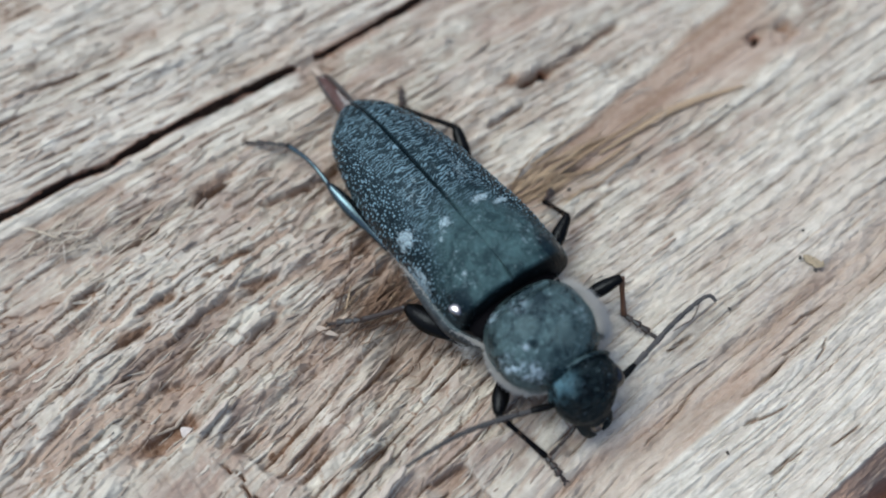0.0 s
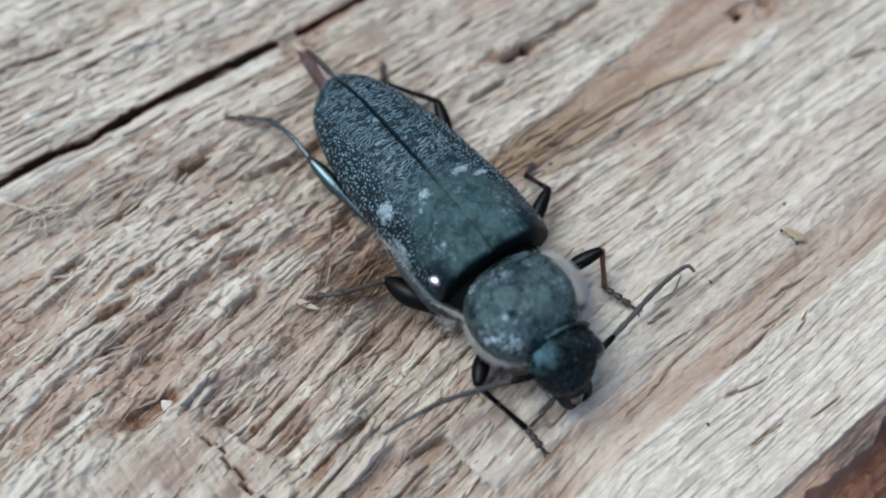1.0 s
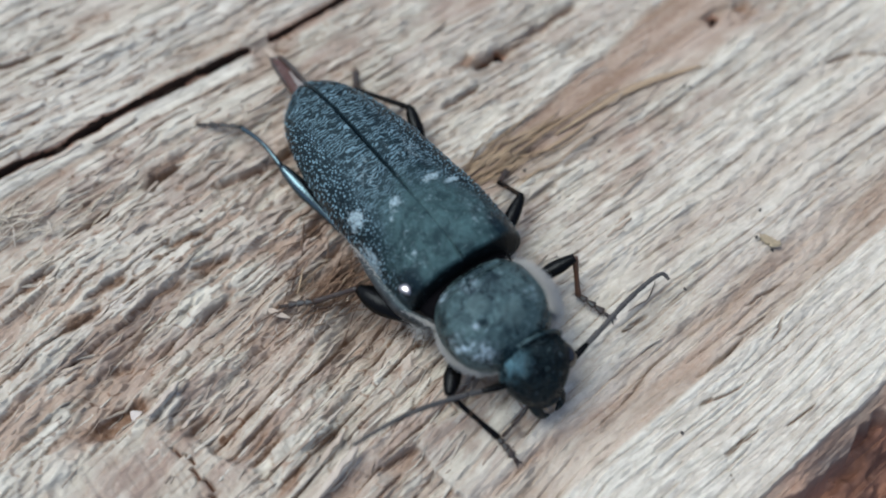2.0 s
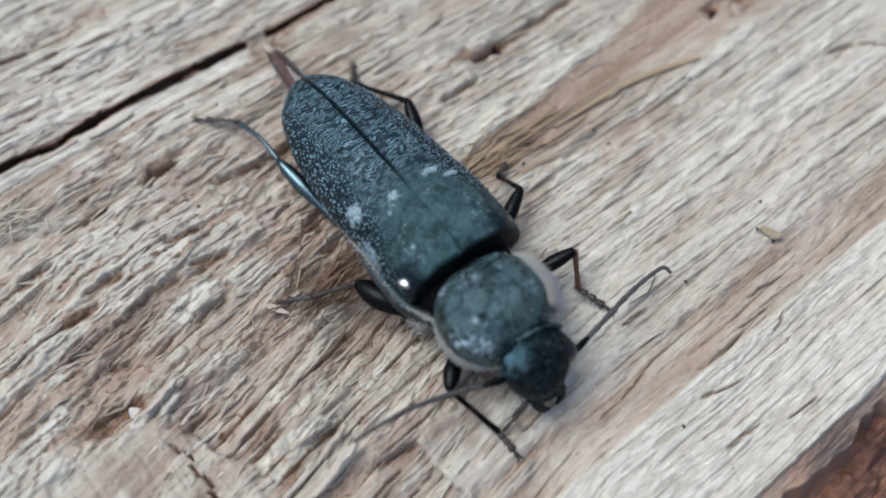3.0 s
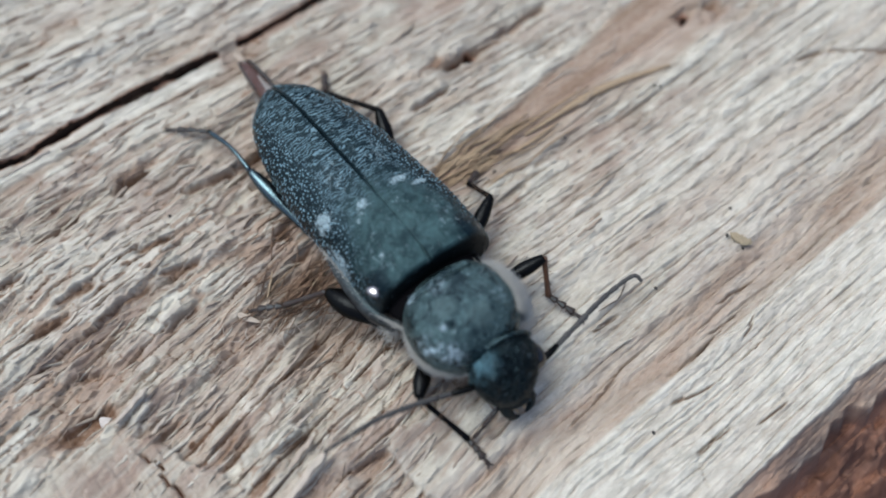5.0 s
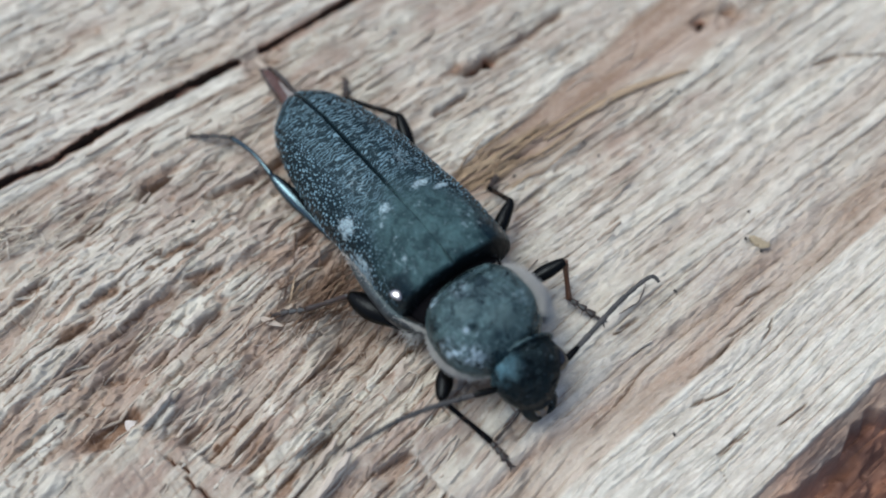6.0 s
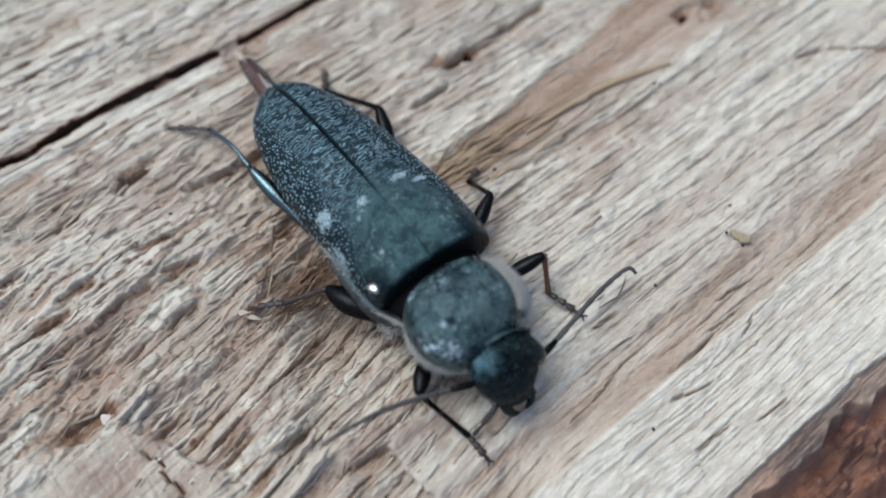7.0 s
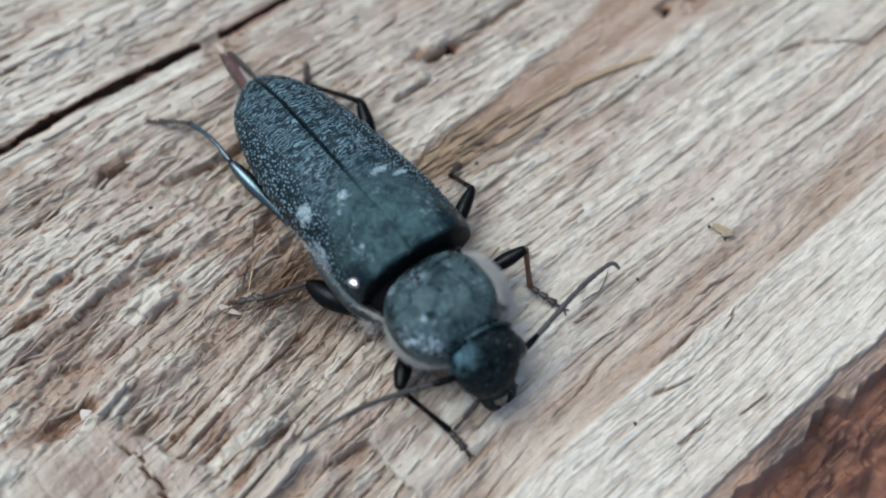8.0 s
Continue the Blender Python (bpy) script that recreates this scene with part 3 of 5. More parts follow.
        h += on * row[4] * np.exp(-np.clip(-d, 0, 9) / 0.8) * (1 - smooth(-0.03, 0.08, d)) - on * 0.30 * smooth(-0.03, 0.08, d) * (1 - smooth(0.15, 0.75, d))
        # brown strip below the ledge puts its shadow into the colour
        torn_and_shade = np.maximum(torn_and_shade * (1 - 0.6 * on * smooth(-0.6, -0.3, d) * (1 - smooth(-0.03, 0.05, d))), on * 0.88 * smooth(-0.02, 0.08, d) * (1 - smooth(0.15, 0.50, d)))
    for row in SLABS:
        on, d = along(a, v, row, jag)
        k = on * smooth(-0.42, -0.30, d) * (1 - smooth(0.28, 0.36, d))
        h += row[4] * k
        pale = pale + 0.75 * k
        torn_and_shade = torn_and_shade * (1 - 0.8 * k)
    for row in CHECKS:
        on, d = along(a, v, row, 0.6 * jag)
        k = on * (1 - smooth(0.02, 0.065, np.abs(d)))
        h -= 0.32 * k
        torn_and_shade = np.maximum(torn_and_shade, 0.75 * k)
    d = v - np.interp(a, (23.86, 25.0, 26.25, 27.62), (2.52, 2.89, 4.10, 5.23)) - 0.5 * jag
    k = smooth(23.5, 24.2, a) * (1 - smooth(0.05, 0.16, np.abs(d)))
    h -= 0.30 * k
    torn_and_shade = np.maximum(torn_and_shade, 0.8 * k)
    # edges of the brown channel
    bt = np.interp(a, (3.0, 6.3, 12.5, 20.0, 24.0), (-3.5, -3.85, -4.65, -6.0, -6.6)) + 0.10 * fbm(a * 0.4, 0 * a, 33, 2)
    bb = np.interp(a, (3.0, 8.0, 17.0, 24.0), (-2.0, -1.3, -1.2, -2.3)) + 0.15 * fbm(a * 0.3, 0 * a, 34, 2)
    # bleached skin between the split and the brown channel
    pale = pale + 0.55 * smooth(2, 9, a) * smooth(-11.5, -9, v) * (1 - smooth(-0.25, 0.0, v - bt)) + 0.5 * smooth(3, 6, a) * np.exp(-(((v - bt + 0.5) / 0.5) ** 4))
    rot_and_shade = 0 * a
    # the split, with its higher far lip
    cv, cw = crack_line(a), crack_width(a)
    h += 0.25 * (1 - smooth(-0.25, 0.0, v - cv))
    d = np.abs(v - cv)
    split = (1 - smooth(cw * 0.85, cw * 1.08 + 0.01, d)) * (cw > 0.03)
    h = h * (1 - split) - 5.0 * split
    torn_and_shade = np.maximum(torn_and_shade, split)
    # split walls and lips darkened: dirt, and the crack's shade painted in
    split_shade = (1 - smooth(cw * 1.15 + 0.05, cw * 1.3 + 0.10, d)) * (cw > 0.03)
    lip = np.exp(-(((v - cv - 0.55) / 0.42) ** 4)) * (1 - smooth(-0.3, 0.8, a)) * (1 - split)
    h = h * (1 - 0.6 * lip) + 0.05 * lip
    pale = pale + 1.4 * lip
    torn_and_shade = np.maximum(torn_and_shade * (1 - 0.9 * lip), 0.5 * np.exp(-(((v - cv - 1.12) / 0.14) ** 2)) * (1 - smooth(-0.3, 0.8, a)))
    # the brown channel
    chan = smooth(bt - 0.12, bt + 0.30, v) * (1 - smooth(bb - 0.5, bb + 0.2, v)) * smooth(1.5, 4.5, a) * (1 - smooth(21.5, 24.5, a))
    h = h * (1 - 0.65 * chan) - 0.14 * chan
    torn_and_shade = np.maximum(torn_and_shade * (1 - chan), chan * (0.70 - 0.32 * smooth(0.45, 0.75, (v - bt) / (bb - bt)) + 0.12 * fbm(a * 0.2, v * 1.2, 41, 3)))
    pale = pale * (1 - 0.8 * chan)
    # the strip beside the bleached slab
    strip = smooth(8.3, 9.6, v) * (1 - smooth(11.45, 11.7, v)) * smooth(-9, -3, a)
    h += -0.16 * strip + 0.10 * smooth(11.6, 11.8, v)
    torn_and_shade = np.maximum(torn_and_shade, strip * (0.55 + 0.2 * fbm(a * 0.3, v * 1.5, 35, 2)))
    second = np.exp(-(((v - 5.6) / 0.9) ** 2)) * smooth(5, 12, a)
    torn_and_shade = np.maximum(torn_and_shade, 0.35 * second)
    # brown groove by the cross-grained block
    gr = np.exp(-(((v + 2.45 + 0.25 * fbm(a, 0 * a, 56, 3)) / 0.38) ** 4)) * smooth(-16.8, -14.8, a) * (1 - smooth(-13.4, -12.6, a + 0.3 * fbm(v * 3, a, 57, 2)))
    h -= 0.7 * gr
    wide = 1.15 * np.exp(-(((v + 2.45 + 0.25 * fbm(a, 0 * a, 56, 3)) / 0.55) ** 4)) * smooth(-18.0, -14.6, a) * (1 - smooth(-13.2, -12.4, a))
    torn_and_shade = np.maximum(torn_and_shade, wide)
    pale = pale * (1 - wide)
    # the cross-grained block and its check
    blk = smooth(-1.65, -1.45, v) * (1 - smooth(4.2, 4.6, v + 0.3 * fbm(a, v, 54, 2))) * (1 - smooth(-0.25, 0.1, a + 12.45 - 0.50 * (v + 0.5) + 0.3 * fbm(a, v * 1.5, 55, 3)))
    h = h * (1 - 0.75 * blk) + blk * (0.20 + 0.12 * fbm(a * 2.4, v * 0.45, 36, 4, 0.65) + 0.06 * fbm(a * 0.8, v * 0.8, 48, 3))
    pale = pale * (1 - blk)
    torn_and_shade = np.maximum(torn_and_shade * (1 - 0.7 * blk), 0.10 * blk)
    ck = np.exp(-(((a + 12.95 - 0.15 * v + 0.22 * value_noise(v * 1.6, 0 * v, 37) + 0.10 * np.sign(value_noise(v * 3, 0 * v, 53))) / (0.045 + 0.03 * smooth(0.5, 3, v))) ** 4)) * blk * smooth(-0.3, 0.3, v)
    h -= 1.1 * ck
    # a flat flake standing over a brown notch, in front of the beetle
    pa, pv = a + 0.25 * fbm(a * 1.2, v * 1.2, 46, 3), v + 0.22 * fbm(a * 1.1, v * 1.4, 47, 3)
    plate = smooth(PLATE[0] - 0.06, PLATE[0] + 0.10, pa) * smooth(PLATE[1] - 0.06, PLATE[1] + 0.10, pv) * (1 - smooth(PLATE[1] + 3.0, PLATE[1] + 3.6, pv)) * (1 - smooth(PLATE[0] + 3.5, PLATE[0] + 4.6, pa))
    h = h * (1 - 0.7 * plate) + 0.16 * plate
    notch = np.exp(-(((a - PLATE[0] + 0.9) / 1.0) ** 4) - ((v - PLATE[1] - 0.15) / 0.5) ** 4) * (1 - plate)
    h -= 0.45 * notch
    torn_and_shade = np.maximum(torn_and_shade * (1 - 0.7 * plate), 0.72 * notch)
    pale = pale * (1 - 0.6 * plate) + 0.45 * plate * (1 - smooth(0.0, 0.25, np.minimum(pa - PLATE[0], pv - PLATE[1])))
    # dark knots
    knots = 0 * a
    ja, jv = a + 0.5 * fbm(a * 1.1, v * 1.1, 42, 3), v + 0.30 * fbm(a * 1.3, v * 1.3, 43, 3)
    for ka, kv, kl, kw, kd, dark in ((10.3, -8.25, 0.7, 0.30, 0.9, 1.0), (20.96, -3.40, 0.45, 0.30, 0.8, 0.97), (8.8, -8.6, 1.6, 0.22, 0.3, 0.0), (22.3, -3.0, 0.6, 0.5, 0.5, 0.0)):
        k = np.exp(-((((ja - ka) / kl) ** 2 + ((jv - kv) / kw) ** 2) ** 1.1))
        h -= kd * k
        torn_and_shade = np.maximum(torn_and_shade, k)
        knots = np.maximum(knots, dark * smooth(0.40, 0.55, k))
    for hx, hy, hl, hw, hd, hb in HOLLOWS + HOLLOWS_BACK + HOLLOWS_FRONT:
        ha, hv = to_grain(hx, hy)
        bend = 0.3 * fbm((a - ha) * 0.8, 0 * a + hx, 38, 2) * hw
        hw = hw * (0.75 + 0.45 * fbm(a * 1.1, v * 0.4, 223, 2))
        k = np.exp(-(((a + 0.45 * k1 + 0.3 * k2 - ha) / hl) ** 4) - np.abs((vs - leaning(ha, hv) - bend - 0.9 * jag) / np.maximum(hw, 0.04)) ** 2.5)
        h -= 0.6 * hd * k
        torn_and_shade = np.maximum(torn_and_shade, k * hb)
    # hollow place under the beetle's right side, deepened and browned to stand for the body's shade
    ua, uv = to_grain(-0.5, -4.2)
    k = np.exp(-(((a - ua) / 3.6) ** 4) - ((v - uv) / (1.0 + 0.3 * fbm(a * 0.6, 0 * a, 44, 2))) ** 2)
    h -= 1.15 * k
    torn_and_shade = np.maximum(torn_and_shade, 0.64 * k)
    ua, uv = to_grain(-2.9, -2.3)
    k = np.exp(-(((a - ua) / 2.2) ** 4) - ((v - uv) / (0.95 + 0.3 * fbm(a * 0.6, 0 * a, 61, 2))) ** 4)
    h -= 0.7 * k * (1 + 0.6 * fbm(a * 0.5, v * 2.2, 62, 2))
    torn_and_shade = np.maximum(torn_and_shade, k * (0.70 + 0.25 * fbm(a * 0.4, v * 2.0, 63, 2)))
    # the broken edge
    ev = EDGE + 0.02 * (a - 10) + 0.10 * fbm(a * 0.5, 0 * a, 39, 4, 0.6)
    drop = smooth(ev, ev + 0.30, v)
    h -= 0.45 * drop + np.clip(v - ev - 0.3, 0, 9) * 0.8 + 1.9 * smooth(1.0, 1.6, v - ev + 0.5 * fbm(a * 0.5, v * 0.3, 60, 3))
    # red rot past the edge, dark knots, painted shade in split and check
    rot_and_shade = np.maximum(np.maximum(0.22 * smooth(0.0, 0.25, v - ev) + 0.64 * smooth(0.9, 1.6, v - ev + 0.5 * fbm(a * 0.5, v * 0.3, 60, 3)), split_shade), np.maximum(knots, ck))
    rot_and_shade = np.maximum(rot_and_shade, blk * (0.03 + 0.06 * fbm(a * 2.2, v * 0.5, 49, 3)))
    torn_and_shade = np.maximum(torn_and_shade * (1 - drop), 0.42 * drop)
    pale = pale * (1 - drop)
    heap = smooth(0.2, 2.0, v - ev)
    h += heap * (1.3 * fbm(a * 0.30, v * 0.38, 45, 4, 0.6))
    return h, np.clip(torn_and_shade, 0, 1), np.clip(pale, 0, 1) * (1 - np.clip(rot_and_shade, 0, 1)), np.clip(rot_and_shade, 0, 1), np.clip(tone, 0, 1)


FACE = {}


def height(x, y):
    """Height of the built face at a place, between its nearest grid points."""
    a, v = to_grain(x, y)
    i = int(np.clip(np.searchsorted(FACE["a"], a), 1, len(FACE["a"]) - 1))
    k = int(np.clip(np.searchsorted(FACE["v"], v), 1, len(FACE["v"]) - 1))
    f = (a - FACE["a"][i - 1]) / (FACE["a"][i] - FACE["a"][i - 1])
    g = (v - FACE["v"][k - 1]) / (FACE["v"][k] - FACE["v"][k - 1])
    H = FACE["h"]
    return float((H[k - 1, i - 1] * (1 - f) + H[k - 1, i] * f) * (1 - g) + (H[k, i - 1] * (1 - f) + H[k, i] * f) * g)


def grid_mesh(name, X, Y, Z, mat, attrs=()):
    """A grid as a mesh with skirts; X, Y, Z are 2D arrays in mm."""
    r, c = X.shape
    me = bpy.data.meshes.new(name)
    co = np.stack([X, Y, Z], -1).reshape(-1, 3) * MM
    idx = np.arange(r * c).reshape(r, c)
    quads = np.stack([idx[:-1, :-1], idx[:-1, 1:], idx[1:, 1:], idx[1:, :-1]], -1).reshape(-1, 4)
    n = len(quads)
    me.vertices.add(len(co))
    me.vertices.foreach_set("co", co.ravel())
    me.loops.add(4 * n)
    me.loops.foreach_set("vertex_index", quads.ravel().astype(np.int32))
    me.polygons.add(n)
    me.polygons.foreach_set("loop_start", np.arange(0, 4 * n, 4, dtype=np.int32))
    me.polygons.foreach_set("use_smooth", np.ones(n, bool))
    me.update(calc_edges=True)
    for key, kind, field, values in attrs:
        at = me.attributes.new(key, kind, "POINT")
        at.data.foreach_set(field, np.ascontiguousarray(values, np.float32).ravel())
    me.materials.append(mat)
    me.validate()
    return me


def spread(lo, dense_lo, dense_hi, hi, step, coarse):
    """Sample places: fine inside the dense stretch, coarser and coarser outside it."""
    mid = list(np.arange(dense_lo, dense_hi, step))
    out, s, x = [], step, dense_hi
    while x < hi:
        out.append(x)
        s = min(s * 1.25, coarse)
        x += s
    out.append(hi)
    low, s, x = [], step, dense_lo - step
    while x > lo:
        low.append(x)
        s = min(s * 1.25, coarse)
        x -= s
    low.append(lo)
    return np.array(low[::-1] + mid + out)


# ---- the ground and the timber ----
FLOOR = -13.0


def build_ground():
    t = np.linspace(-1, 1, 221)
    s = np.sign(t) * (np.abs(t) * 60 + np.abs(t) ** 9 * 60000)
    X, Y = np.meshgrid(s + 18, s - 12)
    near = np.exp(-((np.hypot(X - 18, Y + 12) / 200) ** 2))
    Z = FLOOR + near * (0.9 * fbm(X * 0.16, Y * 0.16, 51, 4) + 0.5 * np.abs(fbm(X * 0.5, Y * 0.5, 52, 3)))
    ob = new("ground", grid_mesh("ground", X, Y, Z, SOIL))
    return tagged(ob, "dark reddish-brown crumbled rotten wood on the ground", "ground", kind="structure")


def build_timber():
    root = new("timber")
    tagged(root, "weathered split softwood timber with torn grey-brown fibres", "wooden timber")
    aa = spread(-80, -21.5, 30.5, 90, 0.085, 3.0)
    vv = spread(-45, -27.0, 21.0, 26.5, 0.042, 2.0)
    A, V = np.meshgrid(aa, vv)
    X, Y = from_grain(A, V)
    H, torn_and_shade, pale, rot_and_shade, tone = surface(X, Y)
    H = np.maximum(H, FLOOR + 0.2)
    # outer rows fold down to the ground
    for sl in ((0, slice(None)), (-1, slice(None)), (slice(None), 0), (slice(None), -1)):
        H[sl] = FLOOR - 1.0
    FACE.update(a=aa, v=vv, h=H)
    zone = np.stack([torn_and_shade, pale, rot_and_shade, tone], -1)
    grain = np.stack([A, leaning(A, V), H], -1)
    me = grid_mesh("face", X, Y, H, WOOD, (("zone", "FLOAT_COLOR", "color", zone), ("grain", "FLOAT_VECTOR", "vector", grain)))
    ob = new("face", me)
    ob.parent = root
    return root


build_ground()
timber = build_timber()


# ---- the beetle ----
BX, BY, BTURN = -0.6, 1.4, radians(-55.515)


def beetle_to_world(x, y):
    c, s = math.cos(BTURN), math.sin(BTURN)
    return BX + x * c - y * s, BY + x * s + y * c


def elytron(side):
    """One wing case; side is +1 or -1. A domed shell with a turned-in rim, wrinkled and pitted."""
    ns, nc = 1000, 220
    prof = [(-6.92, 0.06, 1.55, 1.35), (-6.7, 0.55, 1.90, 1.30), (-6.15, 1.20, 2.45, 1.35), (-5.2, 1.98, 3.05, 1.45), (-2.8, 2.60, 3.90, 1.75),
            (0.5, 2.88, 4.55, 2.1), (3.4, 3.00, 4.95, 2.3), (5.2, 3.02, 5.02, 2.4), (5.85, 2.99, 4.97, 2.5), (6.08, 2.93, 4.82, 2.5), (6.24, 2.78, 4.2, 2.5), (6.32, 2.5, 3.3, 2.3), (6.34, 2.2, 2.6, 2.1)]
    rows = np.array(curve_points(prof, ns))
    th = np.linspace(0, 1, nc)
    S, T = np.meshgrid(np.arange(ns), th, indexing="ij")
    xs, w, zt, ze = (rows[:, k][S] for k in range(4))
    w = w + (np.interp(xs, (-7.1, -6.0, -5.0, -2.8, 0.5, 3.4, 5.5), (0, -0.22, -0.30, -0.16, 0.02, 0.20, 0.20)) if side > 0 else np.interp(xs, (-7.1, -5.0, -2.8, 0.5, 3.0, 5.5), (0, 0.05, 0.10, 0.12, -0.08, -0.14)))
    ang = np.clip(T / 0.86, 0, 1) * math.pi / 2
    p = 2 / 2.35
    y = w * np.sin(ang) ** p
    z = ze + (zt - ze) * np.cos(ang) ** p
    under = np.clip((T - 0.86) / 0.14, 0, 1)
    y = y - 0.55 * under * np.minimum(w, 1.5) * 0.6
    z = z - 0.35 * np.sin(under * math.pi / 2) * np.minimum(w, 1)
    # humeral bump
    hump = np.exp(-(((xs - 5.6) / 0.6) ** 2) - ((y - 2.42) / 0.42) ** 2)
    z = z + 0.15 * hump
    # suture groove, faint ribs
    z = z - 0.12 * np.exp(-((y / 0.06) ** 2)) * (0.25 + 0.75 * (1 - smooth(1.0, 3.0, xs)))
    z = z - 0.10 * np.exp(-(((xs - 5.9) / 0.35) ** 2) - ((y / 0.12) ** 2))
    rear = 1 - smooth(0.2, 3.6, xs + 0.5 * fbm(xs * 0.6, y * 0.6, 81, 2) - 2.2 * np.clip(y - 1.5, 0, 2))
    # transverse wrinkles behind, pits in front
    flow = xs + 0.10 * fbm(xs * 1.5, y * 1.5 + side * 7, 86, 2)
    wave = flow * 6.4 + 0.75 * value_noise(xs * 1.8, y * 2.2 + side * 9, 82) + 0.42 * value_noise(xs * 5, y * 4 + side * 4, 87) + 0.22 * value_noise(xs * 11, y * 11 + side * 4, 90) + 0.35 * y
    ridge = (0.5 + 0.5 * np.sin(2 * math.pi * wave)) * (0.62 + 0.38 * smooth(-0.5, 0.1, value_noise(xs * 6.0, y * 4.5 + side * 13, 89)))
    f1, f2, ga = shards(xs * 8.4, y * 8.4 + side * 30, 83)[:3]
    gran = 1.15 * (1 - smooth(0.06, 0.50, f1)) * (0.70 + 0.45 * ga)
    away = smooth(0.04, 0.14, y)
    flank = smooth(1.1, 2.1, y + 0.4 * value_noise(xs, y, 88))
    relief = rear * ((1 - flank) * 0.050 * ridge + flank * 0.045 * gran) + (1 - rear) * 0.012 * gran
    # where the painted sheen lies: wrinkle tops, and more strongly the flank's granules
    crest_sheen = rear * away * ((1 - flank) * 0.72 * smooth(0.50, 0.95, ridge) + 1.35 * flank * smooth(0.40, 0.95, gran))
    z = z + away * relief * (0.35 + 0.65 * np.cos(ang))
    y = y + away * relief * np.sin(ang)
    z = z + 0.05 * fbm(xs * 0.7, y * 0.9 + side * 5, 85, 2)
    # white hair patches
    patch = np.zeros_like(xs)
    spots = ((2.2, 0.80, 0.32, 0.24, 0.85), (2.45, 1.12, 0.26, 0.18, 0.7), (2.75, 1.38, 0.24, 0.13, 0.7), (1.55, 2.45, 0.50, 0.40, 1.0), (0.2, 1.0, 0.9, 0.55, 0.38), (4.8, 1.6, 1.0, 0.5, 0.25), (3.3, 2.95, 0.9, 0.3, 0.9)) if side < 0 else \
        ((2.1, 1.15, 0.22, 0.50, 0.8), (2.6, 1.95, 0.14, 0.42, 1.0), (0.2, 1.3, 0.8, 0.5, 0.3), (4.6, 1.9, 0.9, 0.7, 0.30), (2.9, 0.35, 0.12, 0.4, 0.5))
    for px, py, lx, ly, amt in spots:
        patch = np.maximum(patch, amt * np.exp(-((((xs - px) / lx) ** 2 + ((y - py) / ly) ** 2) ** 1.4)))
    Yw = side * (y + 0.008) + 0.023 * xs + 0.06
    # last channel marks the front rim that gets the painted shade
    zone = np.stack([(1 - rear) * (1 - np.clip(3.0 * hump, 0, 1)), patch, crest_sheen, smooth(6.04, 6.16, xs)], -1)
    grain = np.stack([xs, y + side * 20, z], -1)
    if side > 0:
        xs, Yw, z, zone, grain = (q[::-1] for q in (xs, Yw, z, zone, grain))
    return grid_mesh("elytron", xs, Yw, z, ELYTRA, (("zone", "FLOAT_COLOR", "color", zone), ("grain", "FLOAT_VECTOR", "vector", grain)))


def blob(cx, cy, cz, rx, ry, rz, n=48, m=40, power=2.3, shape=None):
    """A rounded body; shape(u, v, x, y, z) may push its points about (unit coordinates)."""
    verts, faces = [], []
    for i in range(m + 1):
        la = -math.pi / 2 + math.pi * i / m
        for k in range(n):
            lo = 2 * math.pi * k / n
            e = 2 / power

            def pw(q):
                return math.copysign(abs(q) ** e, q)

            x, y, z = pw(math.sin(la)), pw(math.cos(la)) * pw(math.cos(lo)), pw(math.cos(la)) * pw(math.sin(lo))
            if shape:
                x, y, z = shape(x, y, z)
            verts.append((cx + rx * x, cy + ry * y, cz + rz * z))
    for i in range(m):
        for k in range(n):
            a, b = i * n + k, i * n + (k + 1) % n
            faces.append((a, b, b + n, a + n))
    return verts, faces


def pronotum_shape(x, y, z):
    front = max(0.0, x)
    y *= 1.0 - 0.10 * front ** 2
    if z > 0:
        z *= 1 - 0.22 * front ** 2.0
        bump = math.exp(-((x - 0.15) / 0.3) ** 2 - ((abs(y) - 0.42) / 0.22) ** 2)
        z += 0.05 * bump - 0.05 * math.exp(-((x - 0.15) / 0.12) ** 2 - ((abs(y) - 0.22) / 0.10) ** 2)
        rough = 0.030 * noise.noise(Vector((x * 5, y * 6, z * 3))) + 0.022 * noise.noise(Vector((x * 14, y * 18, z * 9)))
        # two smooth plates on the disc, a pit between them
        for px, py, lx, ly in ((0.34, 0.11, 0.30, 0.27), (-0.13, -0.30, 0.30, 0.24)):
            k = math.exp(-(((x - px) / lx) ** 2 + ((y - py) / ly) ** 2) ** 3)
            rough = rough * (1 - 0.8 * k) + 0.028 * k
        z += rough - 0.09 * math.exp(-((x - 0.24) / 0.07) ** 2 - ((y + 0.39) / 0.08) ** 2)
        # raised hind rim
        z += 0.05 * math.exp(-((x + 0.80) / 0.06) ** 2) - 0.04 * math.exp(-((x + 0.68) / 0.05) ** 2)
    return x, y, z


def head_shape(x, y, z):
    f = max(0.0, x)
    y *= 1.0 - 0.26 * f ** 2.0
    y -= 0.14 * f
    z *= 1 - 0.25 * f
    z -= 0.42 * f ** 1.6
    if z > -0.2:
        z += 0.16 * math.exp(-((abs(y - 0.02) - 0.62) / 0.14) ** 2 - ((x - 0.42) / 0.16) ** 2)
        z -= 0.10 * math.exp(-(y / 0.12) ** 2) * math.exp(-((x - 0.1) / 0.5) ** 2)
        z += 0.13 * math.exp(-((abs(y) - 0.40) / 0.16) ** 2 - ((x - 0.15) / 0.22) ** 2)
        z += 0.085 * noise.noise(Vector((x * 6, y * 6, z * 6))) + 0.075 * noise.noise(Vector((x * 13, y * 13, z * 13)))
    return x, y, z


